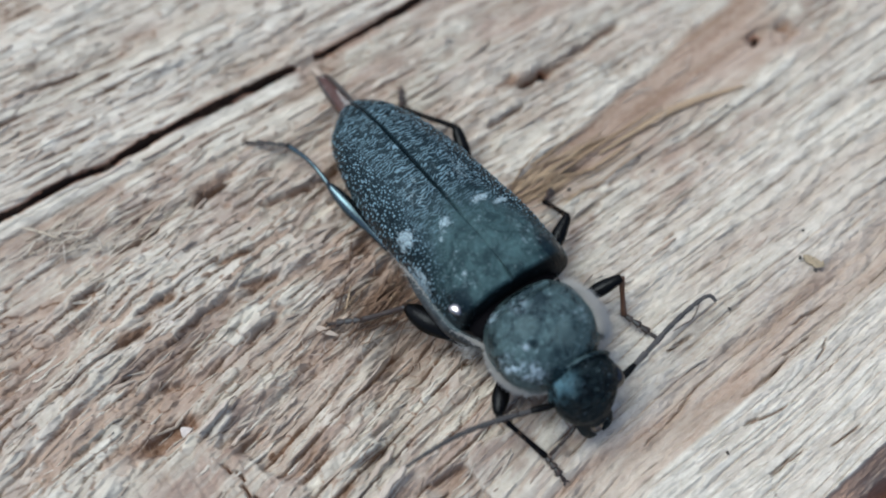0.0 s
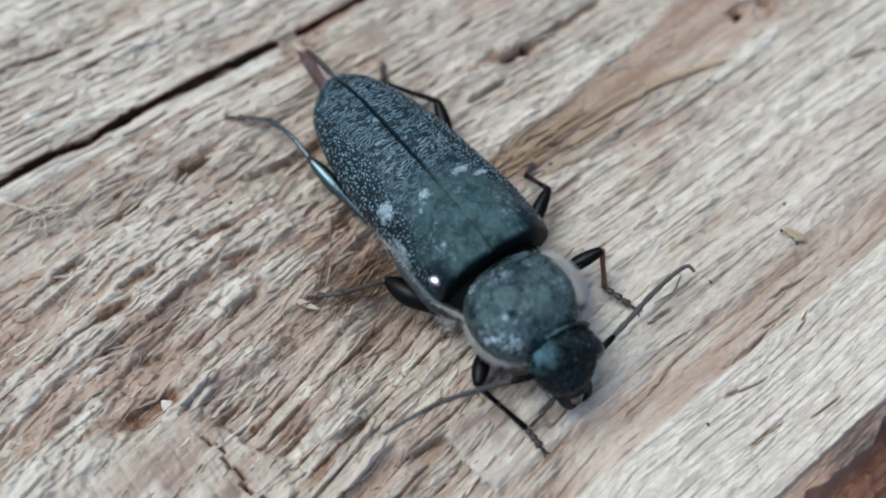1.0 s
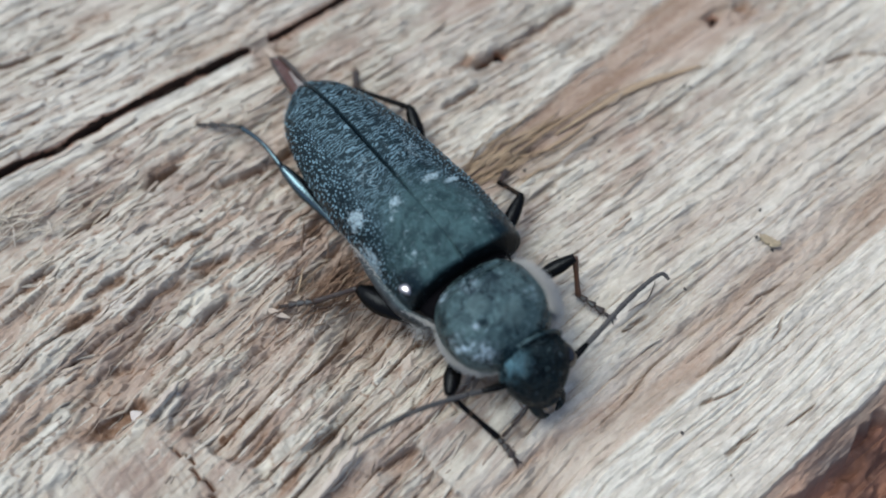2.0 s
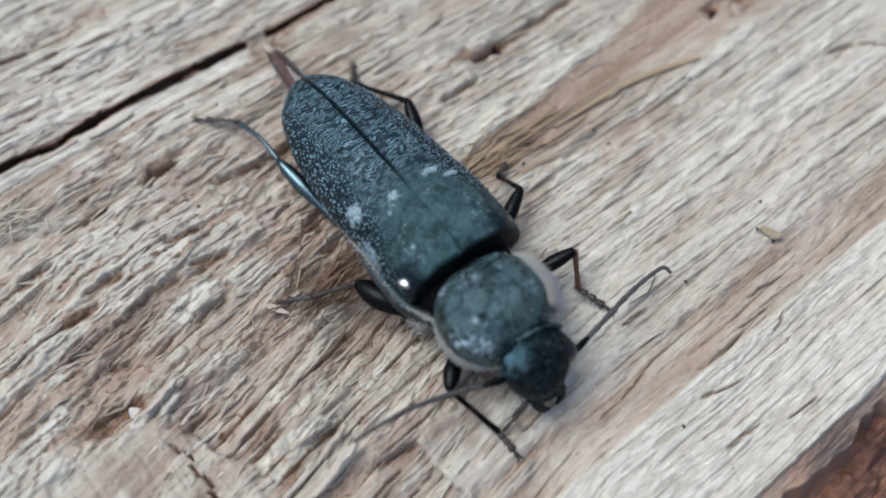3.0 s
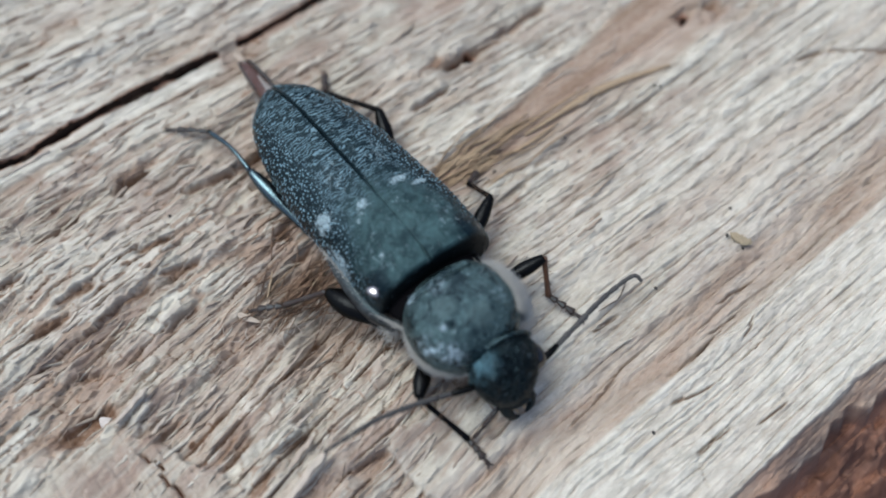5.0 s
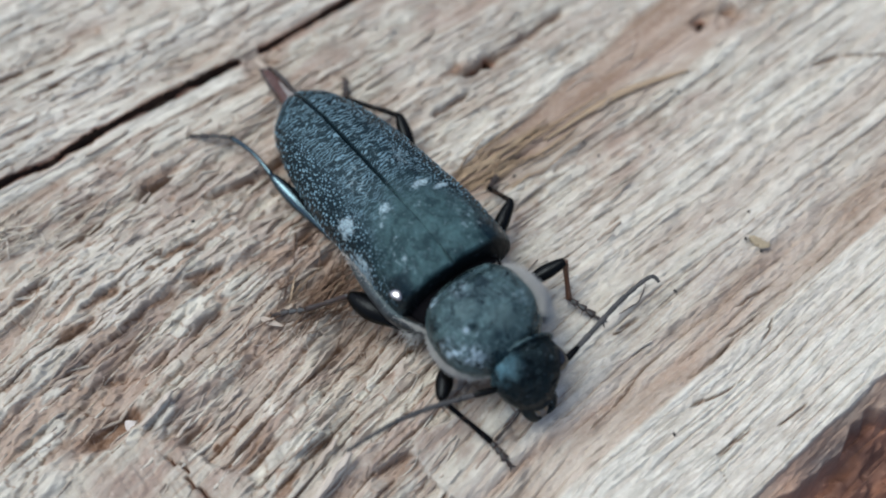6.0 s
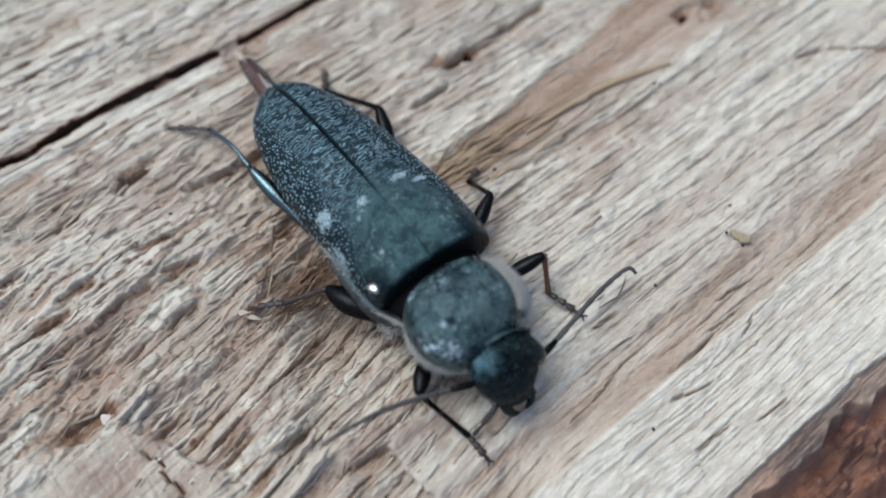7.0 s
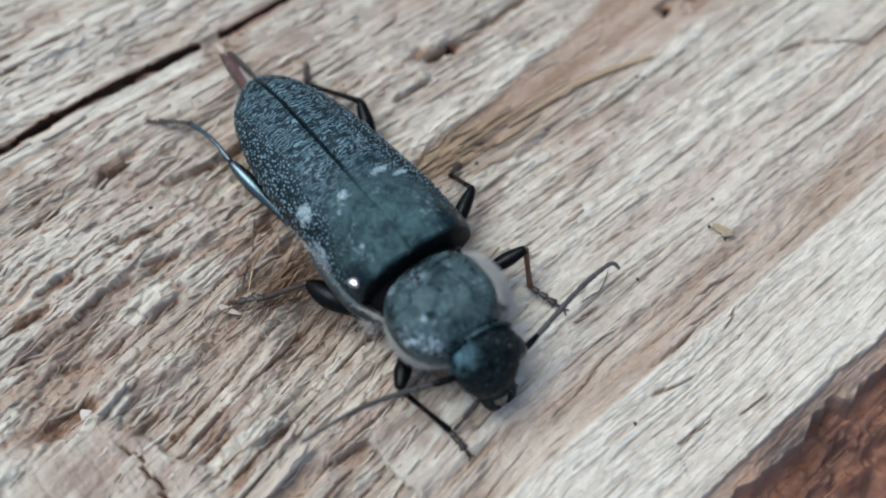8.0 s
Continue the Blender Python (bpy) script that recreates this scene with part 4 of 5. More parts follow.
def hairs(name, rows, parent, label, mat=HAIR):
    """Fine hairs as one mesh of thin three-sided spikes: rows of root, tip and radius."""
    verts, faces = [], []
    for root, tip, r in rows:
        a, b = Vector(root), Vector(tip)
        d = (b - a).normalized()
        s = d.orthogonal().normalized()
        u = d.cross(s)
        mid = (a + b) / 2 + Vector((0, 0, 0.12 * (b - a).length))
        k = len(verts)
        for c, rr in ((a, r), (mid, r * 0.75)):
            for q in range(3):
                an = 2.094 * q
                verts.append(tuple(c + s * (rr * math.cos(an)) + u * (rr * math.sin(an))))
        verts.append(tuple(b))
        for q in range(3):
            w = (q + 1) % 3
            faces += [(k + q, k + w, k + 3 + w, k + 3 + q), (k + 3 + q, k + 3 + w, k + 6)]
    ob = part(name, (verts, faces), mat, parent, label)
    ob["kind"] = "stuff"
    return ob


def foot_z(x, y):
    """Height of the wood under a place in the beetle's own coordinates."""
    return height(*beetle_to_world(x, y))


def leg(parent, hip, knee, ankle, toe, r, club, brown, bend=(0, 0, 0), shell=LEG):
    """A leg: clubbed femur, slim tibia widening to its end, a tarsus of four lobes with two claws."""
    hip, knee, ankle, toe = (Vector(p) for p in (hip, knee, ankle, toe))
    toe.z = foot_z(toe.x, toe.y) + 0.10
    ankle.z = max(ankle.z, foot_z(ankle.x, ankle.y) + 0.15)
    q = [(*hip.lerp(knee, f), rr) for f, rr in ((0, r * 0.8), (0.25, r * 0.95), (0.6, club), (0.85, club * 0.8), (1.0, r * 0.75))]
    femur = part("leg", limb(q, 16, 12, 0.85), shell, parent, "glossy black clubbed leg with brown foot")
    mid = knee.lerp(ankle, 0.5) + Vector(bend)
    t = [(*knee, r * 0.58), (*mid, r * 0.46), (*ankle, r * 0.60)]
    part("tibia", limb(t, 14, 10), brown, femur)
    geos = []
    path = curve_points([tuple(ankle), tuple(ankle.lerp(toe, 0.5) + Vector((0, 0, 0.10))), tuple(toe)], 9)
    for k in range(4):
        a, b = Vector(path[2 * k]), Vector(path[2 * k + 2])
        wide = r * (0.62, 0.66, 0.72, 0.42)[k]
        geos.append(limb([(*a, wide * 0.45), (*a.lerp(b, 0.6), wide * 0.9), (*a.lerp(b, 0.92), wide), (*b, wide * 0.5)], 8, 8, 0.6))
    d = (Vector(path[-1]) - Vector(path[-3])).normalized()
    s = d.cross(Vector((0, 0, 1))).normalized()
    for k in (-1, 1):
        e = toe + d * 0.22 + s * 0.16 * k
        geos.append(limb([(*toe, 0.045), (*(toe + d * 0.14 + s * 0.12 * k + Vector((0, 0, 0.04))), 0.035), (*(e - Vector((0, 0, 0.08))), 0.008)], 6, 6))
    part("tarsus", join(*geos), LEGB, femur, "brown segmented foot with two claws")
    rows = []
    rng = random.Random(int(abs(hip.x * 100)) + int(abs(hip.y * 10)))
    for _ in range(70):
        f = rng.random()
        p = (knee.lerp(ankle, f)) if rng.random() < 0.6 else ankle.lerp(toe, f)
        o = Vector((rng.uniform(-1, 1), rng.uniform(-1, 1), rng.uniform(-0.6, 0.8))).normalized()
        rows.append((p + o * r * 0.3, p + o * (r * 0.5 + 0.22) + (ankle - knee).normalized() * 0.15, 0.012))
    hairs("leg_hair", rows, femur, "short brown bristles", DARKFIB)
    return femur


def antenna(parent, ctrl, seed):
    """An antenna: a thick first joint, then ten slim joints; its origin lies at its root."""
    root = Vector(ctrl[0])
    local = [tuple(Vector(c) - root) for c in ctrl]
    path = [Vector(p) for p in curve_points(local, 34)]
    cuts = [0, 4, 6, 10, 13, 16, 19, 22, 25, 28, 31, 33]
    scape = limb([(*path[0], 0.10), (*path[1], 0.15), (*path[3], 0.16), (*path[4], 0.12)], 10, 10)
    ob = part("antenna", scape, LEG, parent, "thin dark jointed antenna")
    ob.location = root * MM
    for k in range(1, 11):
        a, b = path[cuts[k]], path[cuts[k + 1]]
        m = path[(cuts[k] + cuts[k + 1]) // 2]
        r = 0.150 - 0.0060 * k
        part("antenna_joint", limb([(*a, r * 0.80), (*m, r * 0.92), (*a.lerp(b, 0.93), r), (*b, r * 0.75)], 9, 8), ANT, ob)
    return ob, root


def build_beetle():
    root = new("beetle")
    root.matrix_world = pose(BX * MM, BY * MM, 0, 0, 0, math.degrees(BTURN))
    tagged(root, "black longhorn beetle with white-flecked wrinkled wing cases on old wood", "beetle")
    for side in (1, -1):
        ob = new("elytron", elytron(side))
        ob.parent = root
        tagged(ob, "black wrinkled wing case with white hair patches")
        # flat cap added on the shoulder bump, tilted to mirror the sun as a glint
        knob = part("shoulder_glint_knob", blob(0, 0, 0, 0.30, 0.24, 0.10, 28, 20, 2.0, lambda a, b, c: (a + 0.2 * b, b * (1 - 0.3 * a), c)), KNOB, ob, "polished black shoulder bump added to catch a glint")
        knob.matrix_basis = Matrix.Translation((5.66 * MM, ((2.60 if side < 0 else 2.70) * side + 0.10) * MM, 4.10 * MM)) @ pose(0, 0, 0, 13 if side < 0 else -30, 0, 0)
    part("abdomen", blob(-0.3, 0.0, 1.6, 6.35, 2.5, 1.25), ABDO, root, "dark hairy underside")
    part("flank_plate", limb([(1.6, -2.50, 1.9, 0.20), (3.2, -2.72, 2.1, 0.36), (5.2, -2.76, 2.2, 0.40), (6.3, -2.55, 2.4, 0.36), (7.2, -2.15, 2.7, 0.22)], 24, 14), ABDO, root, "dark side plate under white hair")
    part("thorax", blob(6.5, 0.12, 2.3, 1.5, 2.4, 1.5), BLACK, root, "dark hairy chest")
    pro = part("pronotum", blob(8.55, 0.10, 3.05, 2.25, 2.50, 1.98, 150, 130, 2.5, pronotum_shape), PRONOTUM, root, "rounded dusty black shield with two shiny bumps")
    head = part("head", blob(11.25, 0.38, 2.72, 1.55, 1.62, 1.35, 140, 120, 2.3, head_shape), HEAD, root, "glossy black pitted head bent downwards")
    for s in (1, -1):
        part("eye", blob(11.52, 0.42 + (1.30 if s > 0 else 1.18) * s, 2.5, 0.60, 0.46, 0.66, 30, 24), EYE, head, "shiny black eye")
        m = [(12.15, 0.18 + 0.52 * s, 1.80, 0.36), (12.55, 0.16 + 0.60 * s, 1.45, 0.28), (12.85, 0.14 + 0.48 * s, 1.18, 0.18), (12.98, 0.12 + 0.16 * s, 1.05, 0.05)]
        part("mandible", limb(m, 14, 12), HEAD, head, "curved black jaw")
        part("jaw_edge", limb([(12.45, 0.14 + 0.26 * s, 1.62, 0.10), (12.68, 0.14 + 0.24 * s, 1.42, 0.09), (12.84, 0.13 + 0.16 * s, 1.22, 0.05)], 8, 8), YELLOW, head, "yellowish inner jaw edge")
        q = 1.0 if s < 0 else 0.45
        part("palp", join(limb([(12.2, 0.2 + 0.85 * s * q, 1.3, 0.09), (12.35, 0.2 + 1.3 * s * q, 1.15, 0.10)], 6, 8),
                          limb([(12.35, 0.2 + 1.3 * s * q, 1.15, 0.07), (12.42, 0.2 + 1.8 * s * q, 0.8, 0.10)], 6, 8),
                          limb([(12.42, 0.2 + 1.8 * s * q, 0.8, 0.07), (12.46, 0.2 + 2.25 * s * q, 0.45, 0.10), (12.47, 0.2 + 2.35 * s * q, 0.38, 0.05)], 8, 8)), LEGB, head, "thin brown feeler by the mouth")
    arc = [(10.98, -1.25, 2.7, 0.12), (10.58, -0.80, 3.5, 0.10), (10.47, -0.13, 4.0, 0.10), (10.55, 0.69, 4.2, 0.10), (10.66, 1.52, 3.85, 0.10), (10.76, 1.98, 3.2, 0.12)]
    part("collar", limb(arc, 40, 10), PRONOTUM, pro, "narrow raised rim behind the head")
    part("labrum", blob(12.5, 0.16, 1.95, 0.40, 0.58, 0.22, 24, 16), HEAD, head, "black upper lip")
    # ovipositor: a brown sheath with a dark rod beside it
    ov = part("ovipositor", limb([(-6.2, -0.28, 1.35, 0.46), (-7.2, -0.30, 1.20, 0.42), (-8.2, -0.30, 1.05, 0.36), (-8.9, -0.28, 0.94, 0.27), (-9.25, -0.26, 0.88, 0.16)], 20, 16), OVIP, root, "red-brown translucent egg-laying tube")
    part("ridge", limb([(-6.5, -0.55, 1.42, 0.13), (-7.6, -0.55, 1.30, 0.13), (-8.7, -0.50, 1.10, 0.11), (-9.4, -0.40, 0.96, 0.07)], 14, 10), LEGB, ov, "dark red-brown side ridge")
    # added pale strip: the tube's highlight made as a shape
    part("membrane", limb([(-6.4, -0.18, 1.55, 0.30), (-7.1, -0.20, 1.45, 0.22), (-8.1, -0.20, 1.28, 0.13), (-9.3, -0.22, 1.0, 0.08)], 14, 10), HIGHLIGHT, ov, "glossy pale strip standing for the tube's highlight")
    part("rod", limb([(-6.6, 0.10, 1.55, 0.12), (-7.8, 0.10, 1.42, 0.11), (-8.9, 0.04, 1.15, 0.09), (-9.3, -0.06, 0.92, 0.06)], 14, 10), LEGB, ov, "dark brown rod")
    part("tip", limb([(-9.25, -0.22, 0.9, 0.20), (-9.65, -0.20, 0.8, 0.20), (-10.1, -0.24, 0.65, 0.12)], 8, 12), PALE_FLAKE, ov, "straw-coloured tip")
    # legs: hip, knee, ankle, toe
    leg(root, (0.4, -2.6, 0.9), (-3.72, -3.22, 1.45), (-6.9, -3.62, 1.0), (-8.5, -5.1, 0.2), 0.23, 0.38, GLOSSLEG, (0.0, 0.12, 0.2), GLOSSLEG)
    leg(root, (-0.2, 2.6, 1.0), (-2.86, 3.45, 1.6), (-5.6, 2.1, 0.8), (-7.0, 3.0, 0.1), 0.26, 0.36, LEG)
    leg(root, (5.5, 2.4, 1.1), (4.0, 5.0, 1.7), (2.45, 4.9, 0.7), (1.7, 6.1, 0.1), 0.24, 0.36, LEG)
    leg(root, (6.8, -2.40, 1.7), (3.5, -3.70, 1.6), (2.5, -5.5, 0.5), (1.6, -6.8, 0.1), 0.27, 0.58, LEGB)
    leg(root, (7.6, 2.4, 1.5), (8.02, 4.98, 2.2), (9.1, 4.55, 0.5), (10.8, 5.2, 0.1), 0.26, 0.36, RUST)
    leg(root, (8.4, -1.7, 1.7), (10.0, -3.25, 1.9), (12.4, -2.35, 0.5), (13.7, -2.2, 0.1), 0.26, 0.40, LEG)
    feelers = [antenna(root, [(12.0, 1.2, 2.4), (11.4, 3.86, 2.3), (10.95, 5.6, 1.95), (10.68, 7.09, 1.6), (10.68, 7.95, 1.5), (11.05, 8.1, 1.35)], 1),
               antenna(root, [(11.2, -1.05, 2.5), (10.42, -3.20, 2.6), (9.95, -5.05, 2.8), (9.82, -6.50, 3.0), (9.80, -7.95, 3.2)], 2)]
    # grey hair fringe round the shield, along the chest and the wing-case rims
    rng = random.Random(4)
    rows = []
    for _ in range(16000):
        s = 1 if rng.random() < 0.78 else -1
        x = rng.gauss(0.0, 0.5)
        if x < -0.72 or x > 0.95:
            continue
        el = rng.uniform(-0.4, 0.7) if s > 0 else rng.uniform(-0.6, 0.1)
        if s > 0 and x > 0.55:
            continue
        w = (1 - abs(x) ** 2.3) ** 0.44
        n = Vector((x * 0.5, s * math.cos(el) * w, math.sin(el) * w + 0.1)).normalized()
        p = Vector((8.7 + 2.0 * x, 0.10 + s * 2.46 * w * math.cos(el) ** 0.8 * (1 - 0.10 * max(0, x) ** 2), 2.9 + 1.7 * math.sin(el) * w))
        t = (n * rng.uniform(0.5, 1.0) + Vector((rng.uniform(-0.5, 0.9), 0, rng.uniform(-0.1, 0.7)))).normalized()
        rows.append((p, p + t * (rng.uniform(0.25, 0.85) if s > 0 else rng.uniform(0.12, 0.45)), 0.008))
    hairs("hair_fringe", rows, pro, "soft whitish-grey hair along the shield's sides")
    rows = []
    for _ in range(1400):
        s = -1 if rng.random() < 0.75 else 1
        x = rng.uniform(2.2, 7.3)
        p = Vector((x, s * rng.uniform(2.2, 2.85) + 0.05, rng.uniform(1.3, 2.5)))
        t = Vector((rng.uniform(-0.9, 0.3), s * rng.uniform(0.5, 1.0), rng.uniform(-0.3, 0.6))).normalized()
        rows.append((p, p + t * rng.uniform(0.2, 0.5), 0.011))
    for _ in range(2600):
        x = rng.uniform(1.8, 7.6)
        p = Vector((x, -2.78 - 0.1 * rng.random() + 0.38 * max(0, x - 5.9) + 0.05, 2.30 + 0.45 * max(0, x - 5.6) + rng.uniform(-0.3, 0.15)))
        t = Vector((rng.uniform(-0.2, 1.0), -rng.uniform(0.1, 0.5), rng.uniform(0.2, 0.9))).normalized()
        rows.append((p, p + t * rng.uniform(0.12, 0.30), 0.012))
    for _ in range(900):
        x = rng.uniform(-6.9, 2.2)
        s = rng.choice((1, -1))
        w = np.interp(x, (-7.0, -6.3, -5.2, -2.8, 0.5, 3.4), (0.4, 1.2, 1.85, 2.4, 2.7, 2.8))
        p = Vector((x, s * w + 0.023 * x - 0.06, np.interp(x, (-7, -2.8, 3), (1.25, 1.6, 2.0))))
        t = Vector((rng.uniform(-0.9, -0.2), s * rng.uniform(0.4, 1.0), rng.uniform(-0.5, 0.2))).normalized()
        rows.append((p, p + t * rng.uniform(0.12, 0.3), 0.009))
    hairs("body_hair", rows, root, "short grey hairs along the body's flanks")
    return feelers


feelers = build_beetle()


# ---- loose things on the wood ----
def fibre(name, ctrl, mat, r, parent=None, label="", n=24):
    """A wood fibre through x, y, lift above the face; it tapers to both ends."""
    pts = curve_points(ctrl, n)
    P = [(p[0], p[1], height(p[0], p[1]) * 0.6 + p[2]) for p in pts]
    R = [r * (0.35 + 0.65 * math.sin(math.pi * min(0.97, max(0.03, i / (n - 1))))) for i in range(n)]
    return part(name, tube(P, R, 6, 0.6), mat, parent, label)


def debris():
    # a hair-thin dark line along the wood below the antenna
    f = fibre("dark_fibre", [(11.97, -2.53, 0.05), (11.78, -3.1, 0.10), (11.5, -3.59, 0.04), (11.1, -3.85, 0.08), (10.47, -4.24, 0.03)], DARKLINE, 0.03)
    tagged(f, "hair-thin dark line on the wood under an antenna", "wood fibre")
    f = fibre("straw_fibre", [(7.7, 5.15, 0.06), (9.6, 6.50, 0.05), (11.33, 7.57, 0.04), (13.1, 8.36, 0.03), (15.1, 9.02, 0.02)], STRAW, 0.21, None, "", 30)
    tagged(f, "long golden wood fibre lying in a brown channel", "wood fibre")
    f = fibre("straw_fibre", [(5.2, 3.6, 0.3), (6.9, 4.9, 0.35), (8.7, 6.25, 0.3), (10.9, 7.75, 0.2)], STRAW, 0.10)
    tagged(f, "short golden wood fibre beside a longer one", "wood fibre")
    for ctrl, r in (([(-20.03, 1.01, 0.45), (-19.1, 0.75, 0.5), (-18.16, 0.42, 0.35)], 0.10), ([(-18.18, 0.63, 0.3), (-17.5, 0.5, 0.45), (-16.94, 0.28, 0.35)], 0.05),
                    ([(-16.37, 0.48, 0.4), (-16.2, 0.2, 0.45), (-16.09, -0.1, 0.2)], 0.045), ([(-18.35, 0.25, 0.35), (-18.5, -0.15, 0.4), (-18.62, -0.57, 0.2)], 0.05),
                    ([(-20.53, 1.55, 0.35), (-20.0, 1.62, 0.45), (-19.52, 1.64, 0.3)], 0.05), ([(-17.94, 0.19, 0.35), (-17.85, -0.3, 0.4), (-17.83, -0.74, 0.2)], 0.045)):
        f = fibre("frayed_fibre", ctrl, FRAY, r)
        tagged(f, "loose whitish frayed fibre on torn wood", "wood fibre", "frayed fibres")
    ob = part("wood_flake", blob(0, 0, 0, 0.56, 0.15, 0.05, 30, 20, 2.2, lambda a, b, c: (a, b * (1 - 0.5 * a) + 0.15 * a * a, c + 0.5 * a * a)), PALE_FLAKE)
    ob.matrix_world = Matrix.Translation((-5.34 * MM, -4.16 * MM, (height(-5.34, -4.16) + 0.10) * MM)) @ pose(0, 0, 0, 0, 0, -22)
    tagged(ob, "pale leaf-shaped wood flake beside a beetle's foot", "wood flake")
    x, y = 17.4, -0.75
    v, fc = blob(0, 0, 0, 0.66, 0.28, 0.12, 40, 30, 2.4, lambda a, b, c: (a + 0.25 * b + 0.12 * noise.noise((3 * a, 5 * b, 0.3)), b * (1 + 0.45 * a + 0.5 * noise.noise((4 * a, 0.5, c))) + 0.25 * a * a, c * (1 + 0.9 * noise.noise((6 * a, 6 * b, 1.7)))))
    ob = part("wood_chip", (v, fc), CHIP)
    ob.matrix_world = Matrix.Translation((x * MM, y * MM, (height(x, y) + 0.16) * MM)) @ pose(0, 0, 0, 0, 0, -38) @ Matrix.Scale(0.78, 4)
    tagged(ob, "small straw-coloured wood chip on grey wood", "wood chip")
    for x, y, r, mat, lab in ((-11.5, -8.8, 0.31, SPECK, "white crumb beside a brown groove"), (-12.47, -3.9, 0.13, SPECK, "tiny white crumb on torn wood")):
        ob = part("crumb", blob(0, 0, 0, r, r * 0.8, r * 0.7, 14, 10, 3.2, lambda a, b, c: (a * (1 + 0.3 * b), b * (1 - 0.25 * a), c * (1 + 0.3 * a))), mat)
        ob.location = (x * MM, y * MM, (height(x, y) + r * 0.55) * MM)
        tagged(ob, lab, "crumb")
    dark = mesh_of("grain_of_dirt", *blob(0, 0, 0, 0.10, 0.07, 0.06, 10, 8, 2.0, lambda a, b, c: (a, b * (1 + 0.3 * a), c)), BLACKSPECK)
    for x, y in ((13.3, -3.05), (17.53, -1.13), (16.81, -0.54), (17.2, 1.0), (9.6, 5.1), (14.2, 7.9), (14.5, 7.85), (12.6, -9.9), (-9.2, 0.9), (10.3, 4.4), (6.1, 3.2)):
        ob = new("grain_of_dirt", dark)
        ob.matrix_world = Matrix.Translation((x * MM, y * MM, (height(x, y) + 0.03) * MM)) @ pose(0, 0, 0, 0, 0, x * 37 % 180)
        tagged(ob, "tiny black grain of dirt on wood", "dirt", "grains of dirt")


debris()


# ---- torn flakes and fibres of the timber ----
def flake_mesh(k):
    """A torn sliver: a low ridge with ragged tapered ends, one of them lifted."""
    rng = random.Random(100 + k)
    L, W, T = rng.uniform(1.3, 3.2), rng.uniform(0.07, 0.17), rng.uniform(0.04, 0.10)
    verts, faces = [], []
    n = 7
    lift = rng.uniform(0.0, 0.28)
    for i in range(n):
        f = i / (n - 1)
        w = W * min(1.0, 0.35 + 1.6 * f) * min(1.0, 0.55 + 1.5 * (1 - f)) * rng.uniform(0.6, 1.3)
        off = rng.uniform(-0.25, 0.25) * W
        z = lift * f ** 2
        for y, h in ((-w, -T), (-w * 0.6, T * rng.uniform(0.5, 1.0)), (w * 0.5, T * rng.uniform(0.6, 1.1)), (w, -T)):
            verts.append((L * (f - 0.4) + rng.uniform(-0.1, 0.1), y + off, z + h))
    for i in range(n - 1):
        for q in range(4):
            a, b = i * 4 + q, i * 4 + (q + 1) % 4
            faces.append((a, a + 4, b + 4, b))
    faces += [(0, 1, 2, 3), tuple(4 * (n - 1) + q for q in (3, 2, 1, 0))]
    return verts, faces


def lay(mesh_data, x, y, turn, tilt=0.0, up=0.0, scale=1.0):
    ob = new("splinter", mesh_data)
    ob.parent = timber
    ob.matrix_basis = Matrix.Translation((x * MM, y * MM, (height(x, y) + up) * MM)) @ pose(0, 0, 0, 0, tilt, math.degrees(turn)) @ Matrix.Scale(scale, 4)
    return ob


def splinters():
    rng = random.Random(8)
    kinds = [mesh_of("splinter", *flake_mesh(k), FLAKE, False) for k in range(10)]
    pale = [mesh_of("splinter", *flake_mesh(20 + k), PALE_FLAKE, False) for k in range(5)]
    spots = [(-10.1, -8.3), (-4.6, -10.8), (-7.2, -7.9), (-6.9, -8.3), (-13.9, 5.2), (-16.7, 3.8), (-3.7, -6.9), (-1.6, -7.8),
             (-3.2, 2.4), (-12.6, -0.4), (-6.5, 6.8), (-9.3, -9.5), (-2.9, -9.4), (1.6, -11.4)]
    for x, y in spots:
        lay(rng.choice(pale), x, y, grain_angle(x, y) + rng.uniform(-0.1, 0.1), rng.uniform(-4, 2), 0.04, rng.uniform(0.7, 1.15))
    for x, y, k, up in ((-10.3, -8.65, 1.35, 0.10), (-9.8, -8.3, 0.9, 0.06), (-2.7, -12.0, 1.9, 0.05), (-3.1, -11.0, 1.5, 0.05)):
        lay(pale[1], x, y, grain_angle(x, y) + 0.05, -3, up, k)
    count = 0
    while count < 80:
        a, v = rng.uniform(-20, 14), rng.uniform(-24, 6)
        if -16.1 < v < -14.6 or (-6 < v < -2 and a > 2) or (a < -12 and -3.2 < v < 4.5):
            continue
        x, y = (float(q) for q in from_grain(a, v))
        lay(rng.choice(kinds), x, y, grain_angle(x, y) + rng.gauss(0, 0.12), rng.uniform(-4, 1), 0.0, rng.uniform(0.45, 0.9))
        count += 1


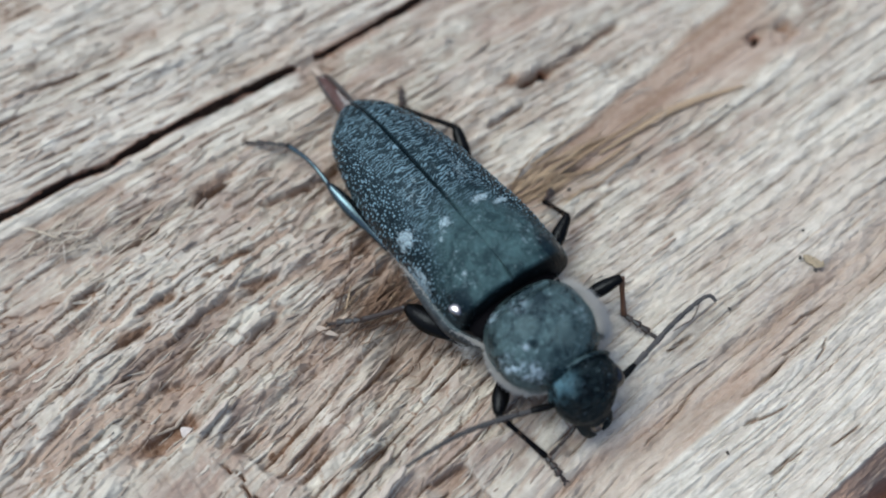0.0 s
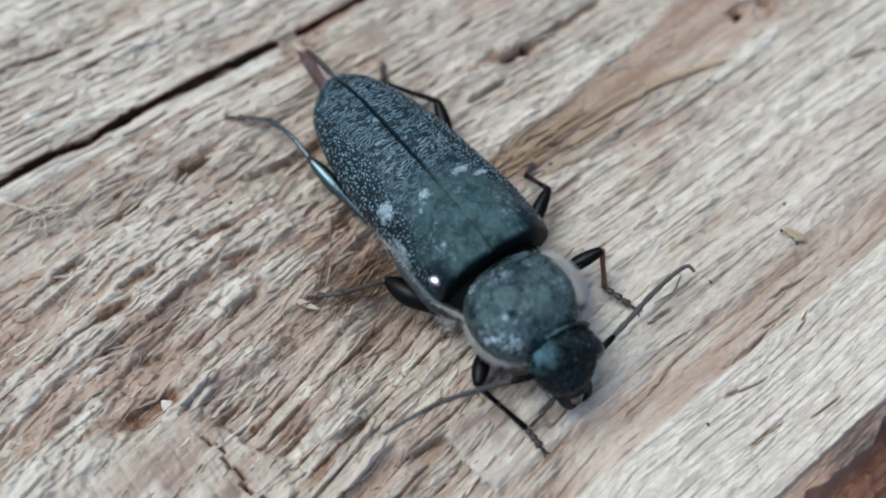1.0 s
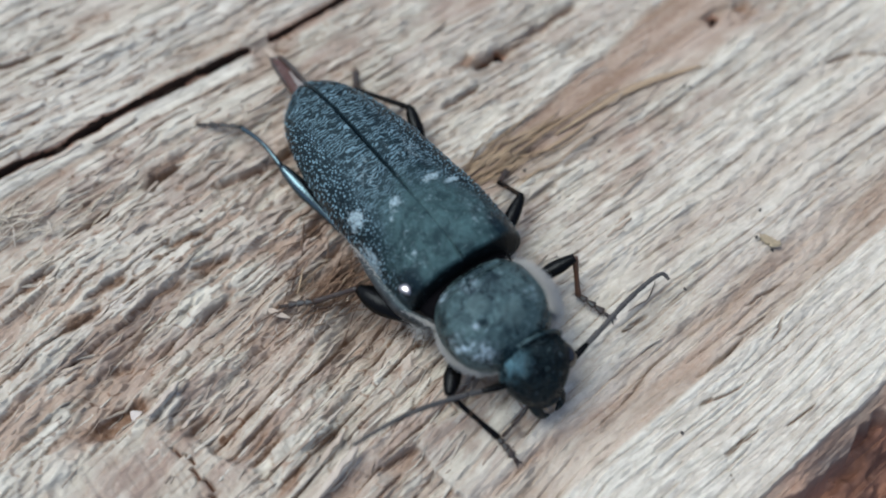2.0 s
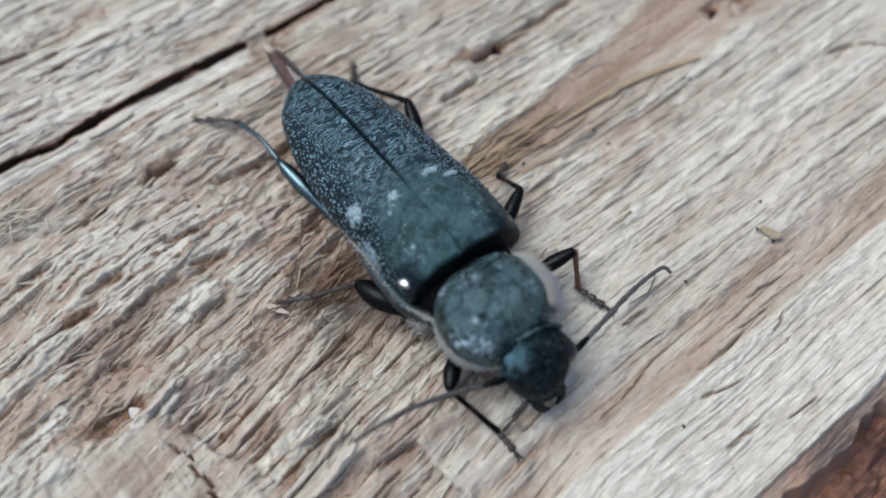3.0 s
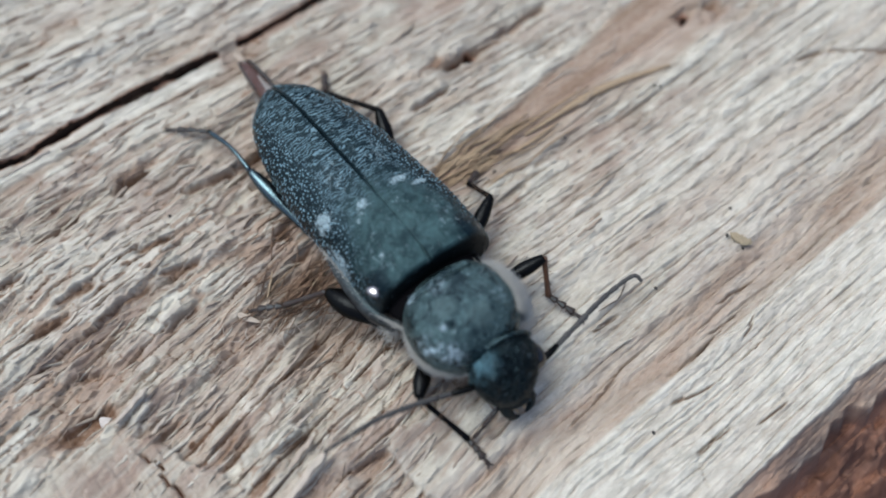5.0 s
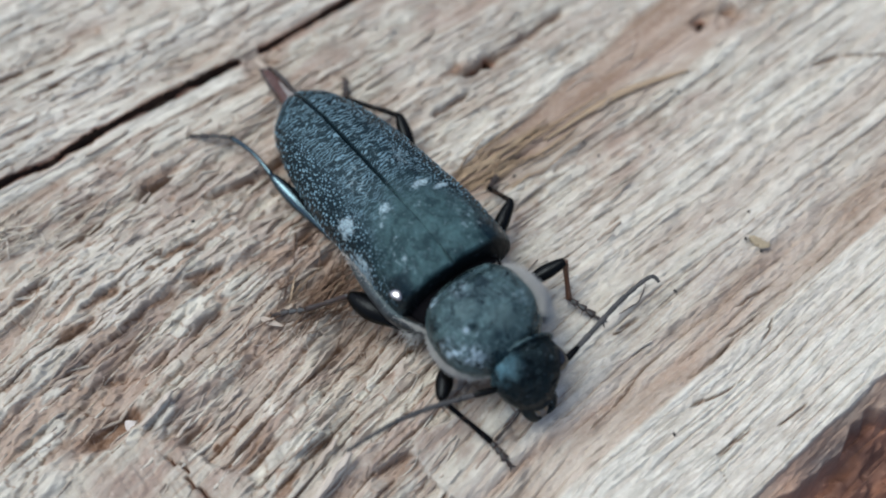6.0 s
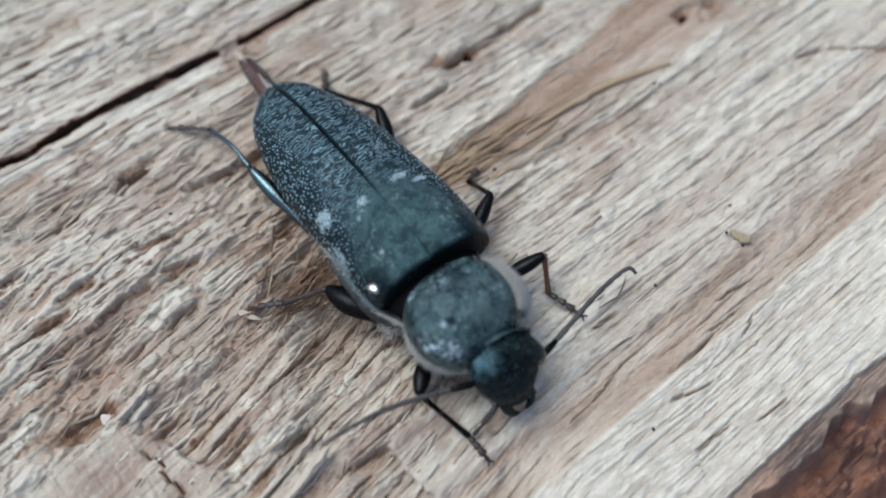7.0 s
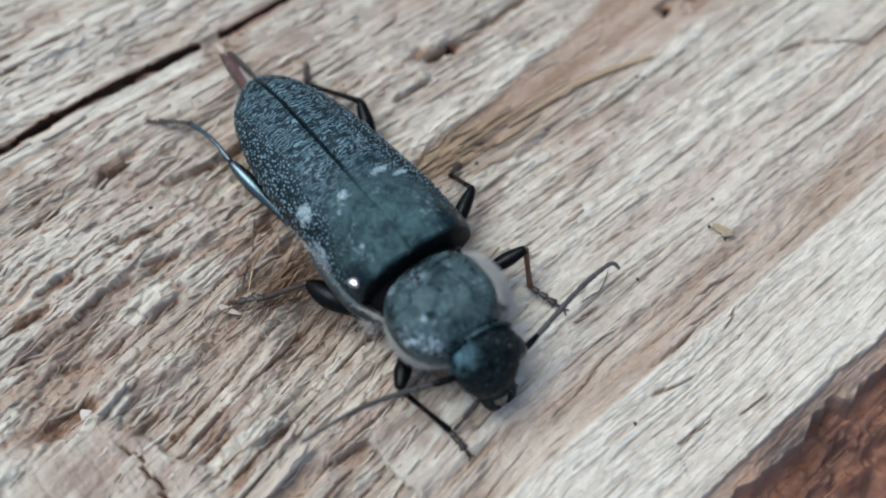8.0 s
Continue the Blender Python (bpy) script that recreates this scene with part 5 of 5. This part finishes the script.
def slivers():
    """Many small torn slivers that hug the rough side of the timber, one end lifting, joined into one piece."""
    rng = np.random.default_rng(31)
    verts, faces = [], []
    n = 0
    while n < 800:
        a, v = rng.uniform(-21, 16), rng.uniform(-24, 9)
        if -15.9 < v < -14.2 or (-6 < v < -2 and a > 2) or rng.random() < 0.75 * max(0.0, min(1.0, (a + 2 + v * 0.5) / 9)):
            continue
        if a < -12.2 and -3.0 < v < 4.6 and rng.random() < 0.8:
            continue
        x, y = (float(q) for q in from_grain(a, v))
        turn = grain_angle(x, y) + rng.normal(0, 0.10)
        c, s = math.cos(turn), math.sin(turn)
        size = rng.gamma(2.4, 0.42) + 0.35
        wide, thick = rng.uniform(0.035, 0.10) * (0.7 + 0.3 * size), rng.uniform(0.02, 0.05)
        lift, bow = max(0.0, rng.normal(0.02, 0.07)), rng.normal(0, 0.05) * size
        k = len(verts)
        for i in range(4):
            f = i / 3
            px, py = x + c * size * (f - 0.5) - s * bow * math.sin(math.pi * f), y + s * size * (f - 0.5) + c * bow * math.sin(math.pi * f)
            w = wide * (0.45, 1.0, 0.9, 0.25)[i] * rng.uniform(0.7, 1.3)
            z = height(px, py) + lift * f * f
            for off, up in ((-w, -0.05), (-w * 0.5, thick), (w * 0.55, thick * 0.8), (w, -0.05)):
                verts.append((px - s * off, py + c * off, z + up))
        for i in range(3):
            for q in range(4):
                p, r = k + i * 4 + q, k + i * 4 + (q + 1) % 4
                faces.append((p, p + 4, r + 4, r))
        faces += [(k, k + 1, k + 2, k + 3), (k + 15, k + 14, k + 13, k + 12)]
        n += 1
    ob = part("torn_wood", (verts, faces), SLIVER, timber, "thin torn slivers of grey and brown wood", False)
    ob["kind"] = "stuff"


def loose_fibres():
    """Frayed fibres: tufts beside the brown channel, by the middle leg and at the old fray."""
    rng = random.Random(9)

    def tuft(cx, cy, sx, sy, num, lo, hi, r, mat, jitter, lift, base=None, curl=0.25):
        for _ in range(num):
            x, y = cx + rng.gauss(0, sx), cy + rng.gauss(0, sy)
            t = (grain_angle(x, y) if base is None else base) + rng.gauss(0, jitter)
            L = rng.uniform(lo, hi)
            c, s = math.cos(t), math.sin(t)
            k = rng.uniform(-curl, curl) * L
            ctrl = [(x - c * L / 2, y - s * L / 2, 0.04), (x - s * k, y + c * k, lift * rng.uniform(0.3, 1.0)), (x + c * L / 2, y + s * L / 2, lift * rng.uniform(0.2, 1.3))]
            fibre("fibre", ctrl, mat, r * rng.uniform(0.6, 1.2), timber, "", 9)

    tuft(4.7, 3.5, 0.8, 0.40, 40, 1.4, 3.6, 0.060, STRAW, 0.14, 0.2, None, 0.06)
    tuft(6.6, 4.9, 1.0, 0.35, 16, 2.0, 4.0, 0.055, STRAW, 0.08, 0.2, None, 0.05)
    tuft(-2.8, -2.2, 0.9, 0.7, 40, 1.0, 2.4, 0.045, DARKFIB, 0.22, 0.3, None, 0.1)
    tuft(-3.1, -2.7, 0.9, 0.5, 7, 0.8, 2.0, 0.040, STRAW, 0.25, 0.45, None, 0.1)
    tuft(-17.3, 0.6, 1.3, 0.5, 34, 0.9, 2.6, 0.045, FRAY, 0.32, 0.45, None, 0.05)
    tuft(-14.5, 1.4, 2.0, 0.5, 18, 1.0, 2.6, 0.04, FRAY, 0.15, 0.3, None, 0.04)
    tuft(-3.3, -3.9, 1.3, 0.5, 40, 0.5, 1.6, 0.035, DARKFIB, 0.3, 0.3, None, 0.06)
    tuft(-2.0, -2.9, 1.2, 0.7, 46, 0.8, 2.2, 0.04, DARKFIB, 0.3, 0.2, None, 0.1)
    tuft(-4.6, 0.0, 0.9, 0.8, 26, 0.8, 2.0, 0.04, DARKFIB, 0.3, 0.2, None, 0.1)
    tuft(-1.2, -4.9, 1.6, 0.7, 40, 0.5, 1.3, 0.018, PALE_FLAKE, 0.5, 0.3, None, 0.1)
    tuft(0.8, -5.2, 0.9, 0.5, 40, 0.35, 0.9, 0.028, DARKFIB, 0.4, 0.3, None, 0.06)
    tuft(0.6, -5.4, 1.2, 0.6, 24, 0.3, 0.9, 0.02, PALE_FLAKE, 0.7, 0.4, None, 0.1)
    tuft(-4.5, -4.6, 1.0, 0.5, 14, 0.4, 1.0, 0.03, PALE_FLAKE, 0.7, 0.3)
    tuft(9.7, 8.0, 3.0, 1.5, 12, 0.8, 2.0, 0.04, FLAKE, 0.15, 0.2)
    tuft(-8.0, -6.0, 4.0, 2.5, 26, 0.5, 1.2, 0.022, PALE_FLAKE, 0.2, 0.15, None, 0.06)


splinters()
slivers()
loose_fibres()


# ---- what moves ----
def motions():
    times = (0.0, 0.5, 1.0, 1.5, 3.0, 3.5, 4.0, 4.5, 6.0, 6.5, 7.0, 7.5, 8.0)
    turns = ((-0.9, -0.1, 0.2, 0.2, -0.7, 0.0, -1.3, -1.5, -0.2, 1.3, 1.2, 1.1, 0.5),
             (1.3, 0.6, 0.2, 0.1, 0.8, 0.2, 1.6, 1.9, 0.6, 0.0, 0.2, 0.4, 1.0))
    for (ob, root), angles in zip(feelers, turns):
        walk(ob, [(t, pose(root.x * MM, root.y * MM, root.z * MM, 0, 0, q)) for t, q in zip(times, angles)])


motions()
